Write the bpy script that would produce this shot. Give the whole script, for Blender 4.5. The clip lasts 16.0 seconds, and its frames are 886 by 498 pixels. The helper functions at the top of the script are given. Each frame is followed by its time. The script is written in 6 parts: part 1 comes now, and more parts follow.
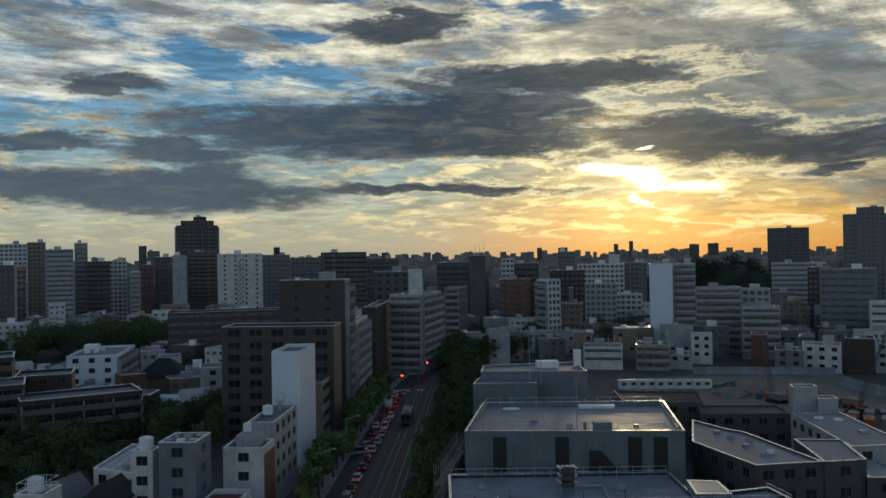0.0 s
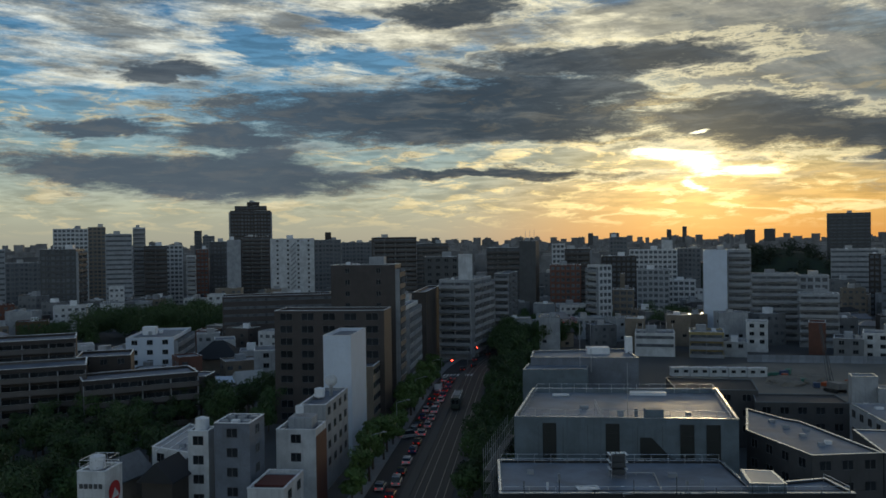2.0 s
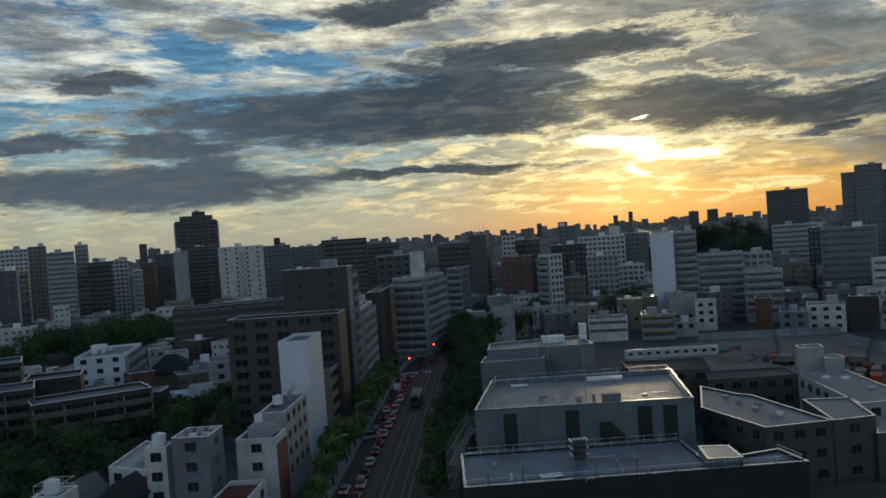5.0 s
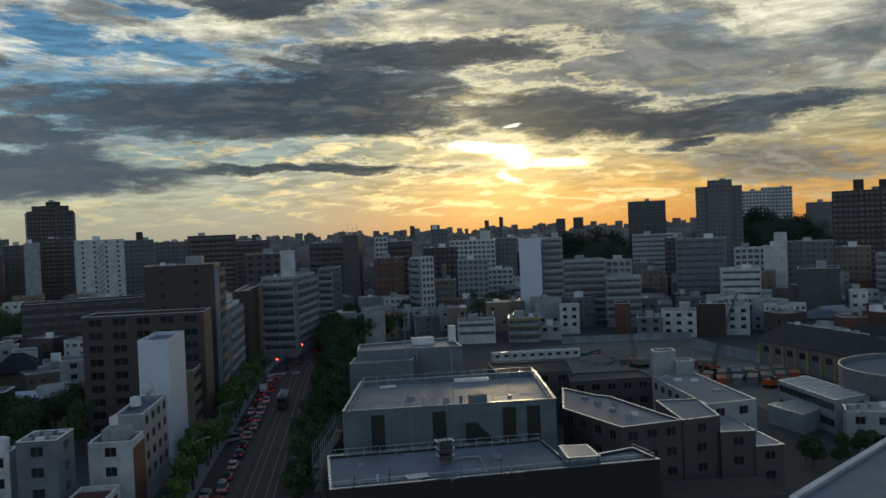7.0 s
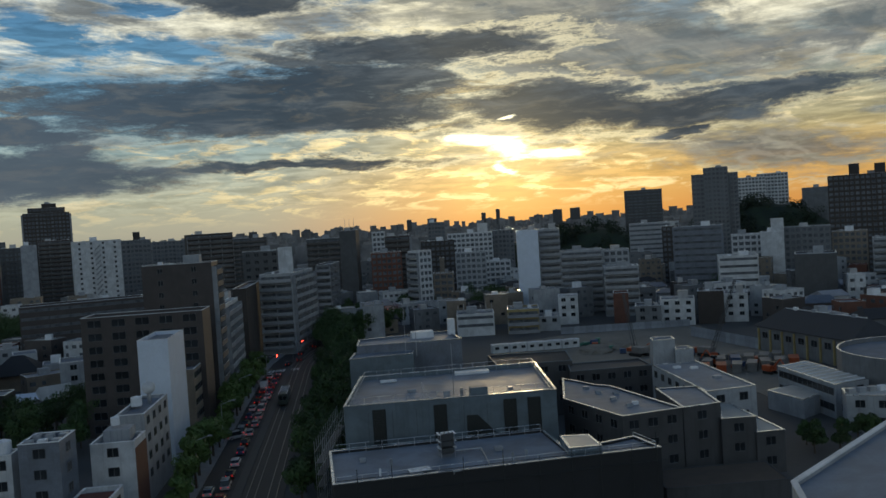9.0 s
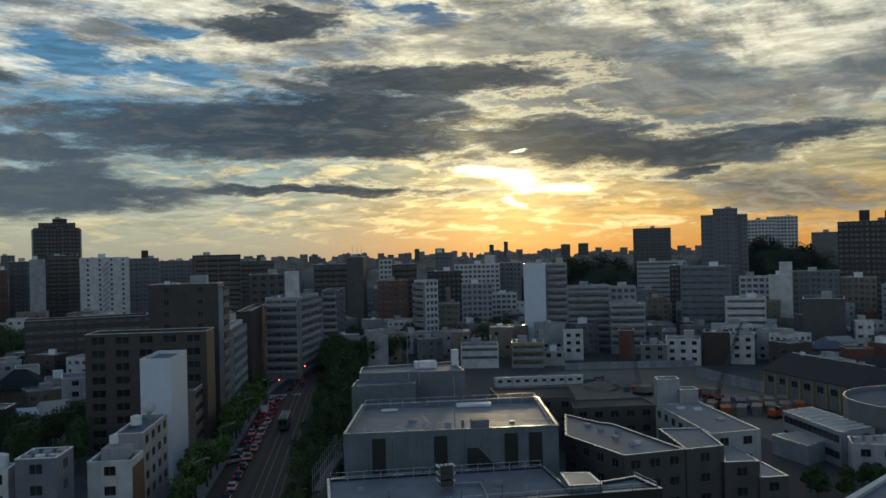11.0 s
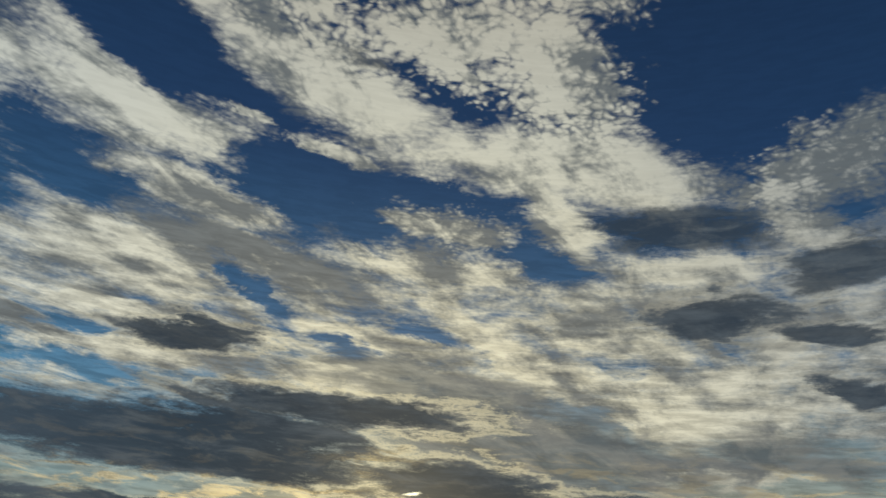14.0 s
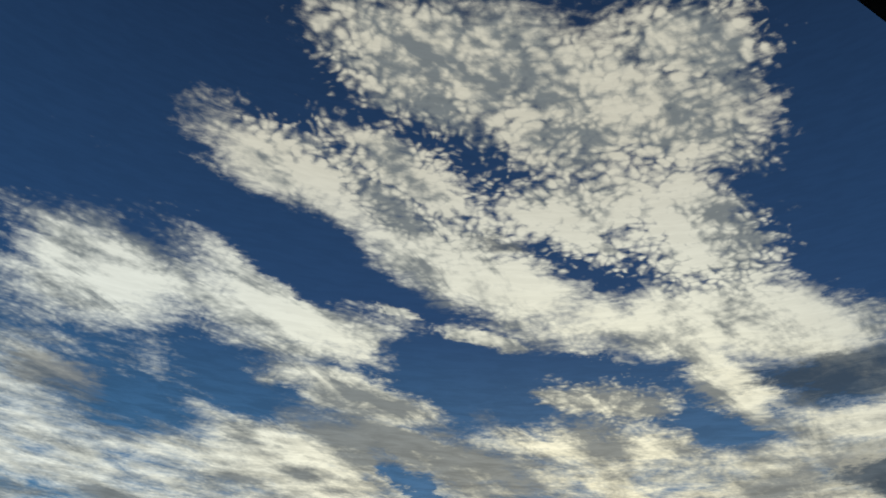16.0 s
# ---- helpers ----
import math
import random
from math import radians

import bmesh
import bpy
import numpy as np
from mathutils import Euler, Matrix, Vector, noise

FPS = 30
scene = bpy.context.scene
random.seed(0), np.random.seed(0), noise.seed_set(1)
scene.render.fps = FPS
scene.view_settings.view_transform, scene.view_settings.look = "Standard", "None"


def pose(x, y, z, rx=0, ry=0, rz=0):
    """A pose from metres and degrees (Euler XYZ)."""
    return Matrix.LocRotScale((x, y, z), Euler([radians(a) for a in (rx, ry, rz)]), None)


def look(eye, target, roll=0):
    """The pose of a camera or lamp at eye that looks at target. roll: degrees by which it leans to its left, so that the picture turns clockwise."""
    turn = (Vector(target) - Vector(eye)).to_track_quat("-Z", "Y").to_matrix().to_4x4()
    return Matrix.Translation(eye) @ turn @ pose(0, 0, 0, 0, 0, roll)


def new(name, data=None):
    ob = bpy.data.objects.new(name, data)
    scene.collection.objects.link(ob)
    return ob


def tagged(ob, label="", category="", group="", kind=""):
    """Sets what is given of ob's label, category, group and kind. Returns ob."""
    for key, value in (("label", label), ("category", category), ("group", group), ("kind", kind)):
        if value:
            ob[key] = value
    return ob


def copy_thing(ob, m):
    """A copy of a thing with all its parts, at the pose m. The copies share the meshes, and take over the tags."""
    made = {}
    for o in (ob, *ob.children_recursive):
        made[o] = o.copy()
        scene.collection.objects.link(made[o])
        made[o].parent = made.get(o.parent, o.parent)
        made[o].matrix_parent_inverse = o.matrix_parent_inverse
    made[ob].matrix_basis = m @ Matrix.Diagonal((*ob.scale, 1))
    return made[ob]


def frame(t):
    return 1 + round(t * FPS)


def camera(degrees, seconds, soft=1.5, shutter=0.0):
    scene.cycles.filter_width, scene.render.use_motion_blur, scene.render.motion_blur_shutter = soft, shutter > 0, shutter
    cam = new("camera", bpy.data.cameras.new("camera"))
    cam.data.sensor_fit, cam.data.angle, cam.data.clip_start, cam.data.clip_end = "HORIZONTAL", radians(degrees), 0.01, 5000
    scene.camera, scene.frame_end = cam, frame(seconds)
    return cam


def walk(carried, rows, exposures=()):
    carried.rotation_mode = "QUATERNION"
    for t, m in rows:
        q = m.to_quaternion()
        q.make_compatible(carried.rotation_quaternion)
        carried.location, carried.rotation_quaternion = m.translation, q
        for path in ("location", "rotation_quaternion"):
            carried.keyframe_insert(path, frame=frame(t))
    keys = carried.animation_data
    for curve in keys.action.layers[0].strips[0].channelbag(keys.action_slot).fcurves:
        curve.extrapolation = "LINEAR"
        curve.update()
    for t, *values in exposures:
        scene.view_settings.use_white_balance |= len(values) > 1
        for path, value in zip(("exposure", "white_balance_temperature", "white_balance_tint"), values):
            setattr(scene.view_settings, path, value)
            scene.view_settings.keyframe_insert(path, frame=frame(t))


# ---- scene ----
EYE = 44.0
FACING = 29.0  # the window wall faces this many degrees to the left of straight ahead
cam = camera(56.65, 16.0, soft=1.6)
OUT = Vector((-math.sin(radians(FACING)), math.cos(radians(FACING)), 0))
# seconds, metres from the window wall, yaw, pitch, roll
ROWS = [
    (0.0, 0.350, 0.00, 0.35, 0.90),
    (0.5, 0.350, -2.66, 0.17, 0.25),
    (1.0, 0.350, -0.71, 0.07, 1.00),
    (1.5, 0.350, 1.82, -0.54, 1.70),
    (2.0, 0.350, 3.48, -0.63, 0.79),
    (2.5, 0.350, 5.60, -0.45, 0.63),
    (3.0, 0.350, 6.19, -0.31, 0.62),
    (3.5, 0.350, 4.93, -0.55, 0.58),
    (4.0, 0.350, 3.42, -1.36, 1.17),
    (4.5, 0.350, 2.36, -1.69, 2.31),
    (5.0, 0.350, 0.01, -0.96, 4.13),
    (5.2, 0.350, -1.82, -0.95, 4.10),
    (7.3, 0.350, -9.19, -1.42, 2.65),
    (7.5, 0.350, -9.25, -1.44, 3.07),
    (8.0, 0.350, -9.08, -1.56, 3.41),
    (10.3, 0.350, -9.13, -2.05, 3.78),
    (10.5, 0.350, -8.93, -1.73, 3.09),
    (11.0, 0.350, -8.51, 0.28, 1.37),
    (11.5, 0.350, -9.59, 1.75, 1.89),
    (12.0, 0.350, -11.67, 2.31, 1.46),
    (12.5, 0.350, -14.95, 4.87, -1.00),
    (13.0, 0.343, -18.40, 11.27, -2.42),
    (13.5, 0.312, -19.16, 17.40, -2.66),
    (14.0, 0.290, -16.60, 23.74, -4.92),
    (14.5, 0.262, -16.74, 29.10, -6.26),
    (15.0, 0.277, -16.90, 32.19, -6.26),
    (15.5, 0.295, -14.51, 34.75, -5.69),
    (16.0, 0.387, -4.08, 35.46, -3.46),
]
walk(cam, [(t, Matrix.Translation(OUT * (0.35 - p)) @ pose(0, 0, EYE, 90 + pitch, roll, yaw)) for t, p, yaw, pitch, roll in ROWS],
     [(0.0, 0.0, 6150, 6), (10.9, 0.0, 6150, 6), (11.4, -0.12, 6150, 6), (12.0, -0.2, 6150, 6), (12.5, -0.35, 6150, 6), (13.1, -0.2, 6150, 6), (13.6, -0.3, 6150, 6), (14.0, -0.42, 6150, 6), (14.6, -0.18, 6150, 6), (15.5, 0.0, 6150, 6), (16.0, 0.05, 6150, 6)])

# ---- sky and sun ----
SUN_AZ, SUN_EL = 13.5, 4.8

# clouds: azimuth to the right, elevation, half length, half height, lean, all in degrees
PUFF_FIELDS = [
    (12.8, 36.3, 6.4, 2.6, -22), (7.2, 44.6, 24.8, 6.5, -9), (17.4, 38.0, 13.6, 3.9, -17), (21.4, 36.7, 9.6, 4.8, -24),
    (10.8, 37.8, 14.9, 3.5, 4), (13.6, 25.3, 7.2, 2.0, -5), (15.2, 22.1, 9.9, 2.0, -1), (41.7, 28.9, 7.1, 3.5, 16),
    (25.0, 16.8, 10.5, 2.6, -10), (-9.8, 40.7, 8.9, 2.6, -14), (26.0, 48.4, 10.2, 3.5, -10),
]
WHITE_CLOUDS = [
    (-11.7, 39.3, 10.7, 2.3, -9), (-23.4, 29.1, 8.0, 3.3, -4), (-11.8, 30.4, 9.5, 2.2, -16), (-3.5, 24.6, 7.4, 1.5, -9),
    (-8.6, 20.2, 6.7, 1.5, -2), (1.5, 48.3, 13.9, 3.9, -4), (17.2, 44.8, 13.9, 4.8, -9), (23.6, 37.2, 6.6, 2.6, -29),
    (-0.3, 39.6, 9.4, 2.2, -18), (-11.4, 29.9, 10.2, 2.7, -5), (-3.1, 24.7, 7.3, 1.5, -8), (-8.0, 19.7, 9.2, 3.0, -4),
    (2.1, 21.3, 7.6, 1.2, -11), (5.2, 34.0, 11.7, 2.9, -18), (22.4, 30.0, 14.6, 2.7, -5), (21.6, 36.9, 8.9, 3.7, -22),
    (10.9, 37.8, 11.6, 2.4, 3), (23.8, 25.8, 5.2, 2.2, -48), (32.6, 22.5, 7.5, 1.5, -1), (25.2, 48.3, 9.4, 2.6, -11),
]
WHITE_STREAKS = [
    (12.8, 36.3, 5.7, 1.6, -22), (13.6, 25.1, 6.5, 1.0, -5), (15.5, 22.0, 9.5, 1.0, -1), (41.8, 28.7, 6.2, 2.5, 14),
    (40.9, 24.8, 3.5, 1.4, -22), (-7.0, 16.4, 8.4, 1.0, 6), (10.5, 16.8, 9.9, 1.1, -4), (22.1, 15.6, 7.6, 1.7, -26),
    (27.1, 18.0, 9.8, 2.0, -9), (36.0, 13.2, 9.7, 2.0, 8), (33.1, 15.2, 10.0, 1.2, 4), (5.2, 29.5, 3.2, 0.7, -8),
    (-2.1, 30.8, 2.8, 0.4, -8), (-21.8, 11.5, 7.2, 1.0, 10), (-5.9, 13.9, 8.8, 1.2, 3), (8.2, 14.2, 7.2, 1.5, -2),
    (20.9, 15.9, 5.9, 1.5, -20), (32.2, 13.2, 8.0, 2.6, 4), (33.0, 9.5, 6.0, 1.0, 2),
]
BLUE_GAPS = [
    (-20.2, 22.6, 6.1, 2.0, -3), (35.3, 41.7, 8.2, 3.5, -72), (-8.4, 32.2, 6.9, 1.6, -12), (2.8, 26.3, 6.4, 2.5, -18),
    (12.5, 27.7, 2.8, 0.8, -7), (21.3, 23.3, 4.3, 1.3, -18), (33.8, 34.7, 7.9, 3.7, -46), (-13.7, 23.8, 4.7, 1.6, -1),
    (0.2, 19.6, 3.2, 0.8, -31), (14.0, 17.5, 3.0, 0.6, -9), (-10.2, 14.4, 2.5, 0.6, 0), (26.1, 12.7, 1.7, 0.5, -8),
    (-25.0, 8.3, 4.1, 1.1, -3), (-16.0, 13.2, 3.4, 1.1, -32), (-10.1, 12.5, 4.3, 0.7, -1), (7.6, 16.2, 2.2, 0.8, -13),
    (26.1, 12.8, 2.0, 0.7, -13),
]
DARK_CLOUDS = [
    (-3.2, 15.3, 4.4, 0.9, 5), (-2.1, 16.4, 1.7, 0.9, -12), (32.0, 25.6, 6.7, 1.7, -6), (42.9, 22.6, 3.9, 1.9, 15),
    (41.5, 18.2, 3.7, 0.8, -2), (34.6, 19.7, 4.5, 1.3, 6), (-21.8, 11.3, 3.4, 0.7, 2), (-4.4, 8.5, 17.5, 2.0, -1),
    (-0.0, 7.5, 12.4, 1.0, -1), (2.1, 9.8, 9.5, 1.6, -1), (8.0, 11.9, 10.5, 1.2, 1), (17.7, 7.4, 7.4, 1.8, -8),
    (24.5, 6.3, 5.8, 1.3, -4), (30.2, 7.0, 8.6, 0.8, 2), (20.7, 6.9, 6.0, 1.1, -11), (42.7, 14.6, 2.3, 1.0, -8),
    (-1.7, 15.6, 4.4, 0.9, 3),
]
LOW_CLOUDS = [
    (-26.7, 7.4, 4.9, 0.5, 1), (-25.2, 7.5, 3.5, 0.6, 3), (-18.0, 7.0, 4.7, 0.8, 0), (-19.1, 4.5, 11.5, 1.5, -2),
    (-0.1, 4.6, 9.0, 0.5, -1), (-23.4, 4.9, 10.7, 1.2, -2), (26.1, 5.0, 1.4, 0.4, 4), (-16.1, 4.9, 3.8, 1.7, -4),
]
SUN_HOLES = [
    (14.2, 4.8, 1.7, 1.0, -12), (11.9, 5.6, 3.1, 0.5, -5), (17.3, 4.3, 2.4, 0.4, -1), (13.6, 3.4, 1.0, 0.3, -27),
    (13.9, 7.0, 0.8, 0.1, 9),
]
GREY_CLOUDS = [
    (31.5, 3.4, 8.3, 1.7, -4), (15.9, 13.4, 13.0, 1.3, -6), (16.3, 14.3, 9.1, 1.0, -2), (22.1, 11.2, 4.6, 1.5, -5),
    (34.4, 19.5, 8.3, 2.4, -1), (36.6, 10.9, 6.3, 1.6, 5), (10.3, 15.3, 6.1, 0.7, 2), (6.6, 35.9, 2.9, 0.7, -3),
    (20.1, 10.0, 10.7, 3.0, -9), (14.2, 14.5, 6.2, 0.9, -3), (31.5, 3.8, 7.7, 1.6, -7), (26.4, 10.4, 11.9, 2.6, -11),
    (21.4, 12.6, 3.9, 1.3, -15), (-25.5, 22.5, 4.1, 1.3, -9), (41.5, 9.7, 3.0, 1.1, -8), (-8.8, 17.2, 2.6, 0.6, 5),
]


class Sky:
    """Small helper that writes node arithmetic for the sky."""

    def __init__(self, tree):
        self.tree = tree

    def node(self, kind):
        return self.tree.nodes.new(kind)

    def put(self, value, socket):
        if isinstance(value, (int, float, tuple)):
            socket.default_value = value
        else:
            self.tree.links.new(value, socket)

    def math(self, op, a, b=0.0, c=0.0, clamp=False):
        n = self.node("ShaderNodeMath")
        n.operation, n.use_clamp = op, clamp
        for v, s in zip((a, b, c), n.inputs):
            self.put(v, s)
        return n.outputs[0]

    def vec(self, op, a, b):
        n = self.node("ShaderNodeVectorMath")
        n.operation = op
        self.put(a, n.inputs[0])
        self.put(b, n.inputs[1])
        return n.outputs["Value"] if op == "DOT_PRODUCT" else n.outputs[0]

    def join(self, x, y, z=0.0):
        n = self.node("ShaderNodeCombineXYZ")
        for v, s in zip((x, y, z), n.inputs):
            self.put(v, s)
        return n.outputs[0]

    def noise(self, where, scale, detail=6.0, rough=0.55, warp=0.0, out=0):
        n = self.node("ShaderNodeTexNoise")
        self.put(where, n.inputs["Vector"])
        n.inputs["Scale"].default_value, n.inputs["Detail"].default_value = scale, detail
        n.inputs["Roughness"].default_value, n.inputs["Distortion"].default_value = rough, warp
        return n.outputs[out]

    def step(self, v, lo, hi, a=0.0, b=1.0):
        n = self.node("ShaderNodeMapRange")
        n.interpolation_type = "SMOOTHSTEP"
        self.put(v, n.inputs[0])
        for i, k in enumerate((lo, hi, a, b)):
            n.inputs[i + 1].default_value = k
        return n.outputs[0]

    def mix(self, f, a, b, kind="MIX"):
        n = self.node("ShaderNodeMix")
        n.data_type, n.blend_type = "RGBA", kind
        self.put(f, n.inputs[0])
        self.put(a if not isinstance(a, tuple) else (*a, 1.0), n.inputs[6])
        self.put(b if not isinstance(b, tuple) else (*b, 1.0), n.inputs[7])
        return n.outputs[2]

    def ramp(self, v, stops):
        n = self.node("ShaderNodeValToRGB")
        self.put(v, n.inputs[0])
        els = n.color_ramp.elements
        while len(els) < len(stops):
            els.new(0.5)
        for e, (p, c) in zip(els, stops):
            e.position, e.color = p, (*c, 1)
        return n.outputs[0]

    def clouds(self, where, shapes):
        """The greatest of many soft ellipses, 1 in the middle and 0 at the rim."""
        best = None
        for az, el, a, b, lean in shapes:
            off = self.vec("SUBTRACT", where, (az, el, 0.0))
            c, s = math.cos(radians(lean)), math.sin(radians(lean))
            p = self.vec("DOT_PRODUCT", off, (c / a, s / a, 0.0))
            q = self.vec("DOT_PRODUCT", off, (-s / b, c / b, 0.0))
            v = self.math("MULTIPLY_ADD", p, p, self.math("MULTIPLY", q, q))
            best = v if best is None else self.math("SMOOTH_MIN", best, v, 0.35)
        return self.math("SUBTRACT", 1.0, self.math("SQRT", self.math("MAXIMUM", best, 0.0)))


def make_sky():
    world = bpy.data.worlds.new("evening_sky")
    scene.world = world
    world.use_nodes = True
    tree = world.node_tree
    tree.nodes.clear()
    k = Sky(tree)
    way = k.node("ShaderNodeTexCoord").outputs["Generated"]
    split = k.node("ShaderNodeSeparateXYZ")
    k.put(way, split.inputs[0])
    x, y, z = split.outputs
    az = k.math("MULTIPLY", k.math("ARCTAN2", x, y), 57.2958)
    el = k.math("MULTIPLY", k.math("ARCSINE", z), 57.2958)
    # the clouds' layer, seen in perspective, with bands that run aslant
    depth = k.math("ADD", k.math("MAXIMUM", z, 0.0), 0.10)
    fx, fy = k.math("DIVIDE", x, depth), k.math("DIVIDE", y, depth)
    flat = k.join(fx, fy, 0.0)
    bands = k.join(k.math("MULTIPLY", k.math("ADD", fx, fy), 0.55), k.math("MULTIPLY", k.math("SUBTRACT", fy, fx), 1.25))
    plain = k.join(k.math("MULTIPLY", az, 0.05), k.math("MULTIPLY", el, 0.17))
    # ragged edges: the angles themselves are pushed about
    push = k.noise(plain, 3.6, 9.0, 0.68, 0.4, out=1)
    push = k.vec("MULTIPLY", k.vec("SUBTRACT", push, (0.5, 0.5, 0.5)), (9.0, 2.6, 0.0))
    where = k.vec("ADD", k.join(az, el), push)
    flatter = k.vec("MULTIPLY", plain, (1.0, 1.35, 1.0))
    lowfine = k.noise(flatter, 6.0, 9.0, 0.66, 0.45)
    lowwide = k.noise(flatter, 2.4, 8.0, 0.6, 0.25)
    fine = k.noise(bands, 3.0, 7.0, 0.57, 0.6)
    broad = k.noise(bands, 1.3, 7.0, 0.58, 0.5)
    ripple = k.vec("ADD", flat, k.vec("MULTIPLY", k.noise(flat, 9.0, 3.0, 0.6, out=1), (0.07, 0.07, 0.0)))
    cells = k.node("ShaderNodeTexVoronoi")
    cells.feature = "SMOOTH_F1"
    k.put(ripple, cells.inputs["Vector"])
    cells.inputs["Scale"].default_value, cells.inputs["Smoothness"].default_value = 72.0, 0.5
    puffs = k.math("MULTIPLY_ADD", k.noise(flat, 60.0, 4.0, 0.6, 0.3), 0.6, k.math("MULTIPLY_ADD", cells.outputs["Distance"], -0.9, 0.62))

    # clear air: warm round the sun, blue above
    toward = (math.sin(radians(SUN_AZ)) * math.cos(radians(SUN_EL)), math.cos(radians(SUN_AZ)) * math.cos(radians(SUN_EL)), math.sin(radians(SUN_EL)))
    cosine = k.vec("DOT_PRODUCT", way, toward)
    apart = k.math("MULTIPLY", k.math("ARCCOSINE", k.math("MINIMUM", cosine, 0.99999)), 57.2958)
    up = k.math("DIVIDE", el, 50.0, clamp=True)
    cool = k.ramp(up, [(0.0, (0.40, 0.38, 0.29)), (0.05, (0.46, 0.46, 0.34)), (0.11, (0.28, 0.37, 0.36)), (0.2, (0.13, 0.30, 0.45)), (0.34, (0.05, 0.14, 0.27)), (0.6, (0.018, 0.053, 0.137)), (1.0, (0.010, 0.027, 0.072))])
    warm = k.ramp(up, [(0.0, (0.64, 0.27, 0.07)), (0.05, (0.70, 0.41, 0.125)), (0.10, (0.46, 0.38, 0.20)), (0.18, (0.32, 0.36, 0.32)), (0.34, (0.055, 0.145, 0.27)), (0.6, (0.018, 0.053, 0.137)), (1.0, (0.010, 0.027, 0.072))])
    sideways = k.math("ABSOLUTE", k.math("SUBTRACT", az, SUN_AZ))
    warmth = k.math("MULTIPLY", k.step(az, SUN_AZ - 19.0, SUN_AZ + 1.0), k.step(az, SUN_AZ + 22.0, SUN_AZ + 60.0, 1.0, 0.0))
    air = k.mix(warmth, cool, warm)
    east = k.ramp(up, [(0.0, (0.37, 0.41, 0.45)), (0.15, (0.42, 0.50, 0.55)), (0.5, (0.24, 0.34, 0.44)), (1.0, (0.07, 0.12, 0.21))])
    air = k.mix(k.step(sideways, 55.0, 110.0), air, east)
    clear = k.node("ShaderNodeTexSky")
    clear.sky_type, clear.sun_disc = "NISHITA", False
    clear.sun_elevation, clear.sun_rotation = radians(SUN_EL), radians(SUN_AZ)
    hazy = k.mix(1.0, clear.outputs[0], (0.05, 0.05, 0.05), "MULTIPLY")
    air = k.mix(0.08, air, hazy)
    near = k.step(apart, 5.0, 42.0, 1.0, 0.0)

    # white cloud: a broken sheet low down, single fields higher up
    gaps = k.clouds(where, BLUE_GAPS)
    fields = k.math("MAXIMUM", k.clouds(where, WHITE_CLOUDS), k.clouds(where, WHITE_STREAKS))
    sheet = k.math("MULTIPLY", k.step(el, 8.5, 12.5), k.step(el, 21.0, 31.0, 1.0, 0.0))
    cover = k.math("MAXIMUM", k.math("MULTIPLY_ADD", sheet, 0.95, -0.8), k.math("MULTIPLY_ADD", fields, 1.1, -0.05))
    cover = k.math("SUBTRACT", cover, k.math("MULTIPLY", k.math("MAXIMUM", gaps, -0.25), 0.8))
    high = k.math("MULTIPLY", k.step(el, 19.0, 33.0), k.step(k.clouds(where, PUFF_FIELDS), -0.25, 0.35, 0.18, 1.0))
    cover = k.math("MULTIPLY_ADD", k.math("SUBTRACT", fine, 0.5), 2.1, cover)
    cover = k.math("MULTIPLY_ADD", k.math("SUBTRACT", puffs, 0.5), k.math("MULTIPLY_ADD", high, 0.85, 0.12), cover)
    cover = k.math("MULTIPLY_ADD", k.math("SUBTRACT", lowfine, 0.5), k.step(el, 14.0, 28.0, 1.3, 0.9), cover)
    white = k.step(cover, -0.2, 0.6)
    lit = k.mix(near, k.mix(k.step(az, 16.0, 44.0), (0.74, 0.73, 0.64), (0.46, 0.46, 0.43)), (1.0, 0.88, 0.60))
    lit = k.mix(k.step(el, 27.0, 44.0), lit, (0.60, 0.55, 0.44))
    shade = k.mix(near, (0.13, 0.15, 0.165), (0.16, 0.165, 0.165))
    folds = k.noise(bands, 5.5, 7.0, 0.6, 0.5)
    body = k.math("MULTIPLY_ADD", k.math("SUBTRACT", lowwide, 0.5), k.step(el, 16.0, 30.0, 1.2, 0.9), k.math("MULTIPLY_ADD", k.math("SUBTRACT", broad, 0.5), 1.5, 0.5))
    body = k.math("MULTIPLY_ADD", k.math("SUBTRACT", folds, 0.5), k.step(el, 14.0, 28.0, 0.3, 1.5), body)
    thick = k.step(k.math("MULTIPLY_ADD", k.math("SUBTRACT", fine, 0.5), 0.8, k.math("MULTIPLY_ADD", k.math("SUBTRACT", puffs, 0.5), k.math("MULTIPLY_ADD", high, -0.4, -0.1), body)), 0.30, 0.74)
    colour = k.mix(white, air, k.mix(k.math("MULTIPLY", thick, 0.9), lit, shade))

    # low streaks over the horizon
    low = k.math("MULTIPLY", k.step(el, 0.3, 1.8), k.step(el, 8.0, 12.0, 1.0, 0.0))
    streaks = k.math("MULTIPLY", k.step(lowfine, 0.49, 0.60), low)
    colour = k.mix(k.math("MULTIPLY", streaks, 0.85), colour, k.mix(k.step(apart, 3.0, 26.0), (1.3, 0.95, 0.40), (0.68, 0.56, 0.33)))
    dull = k.math("MULTIPLY", k.step(lowwide, 0.5, 0.64), k.step(el, 2.0, 5.0))
    dull = k.math("MULTIPLY", dull, k.step(el, 9.0, 13.0, 1.0, 0.0))
    colour = k.mix(k.math("MULTIPLY", dull, 0.75), colour, (0.17, 0.20, 0.215))

    # fine strata, seen edge on
    thin = k.noise(k.vec("MULTIPLY", plain, (1.0, 2.0, 1.0)), 7.0, 8.0, 0.64, 0.4)
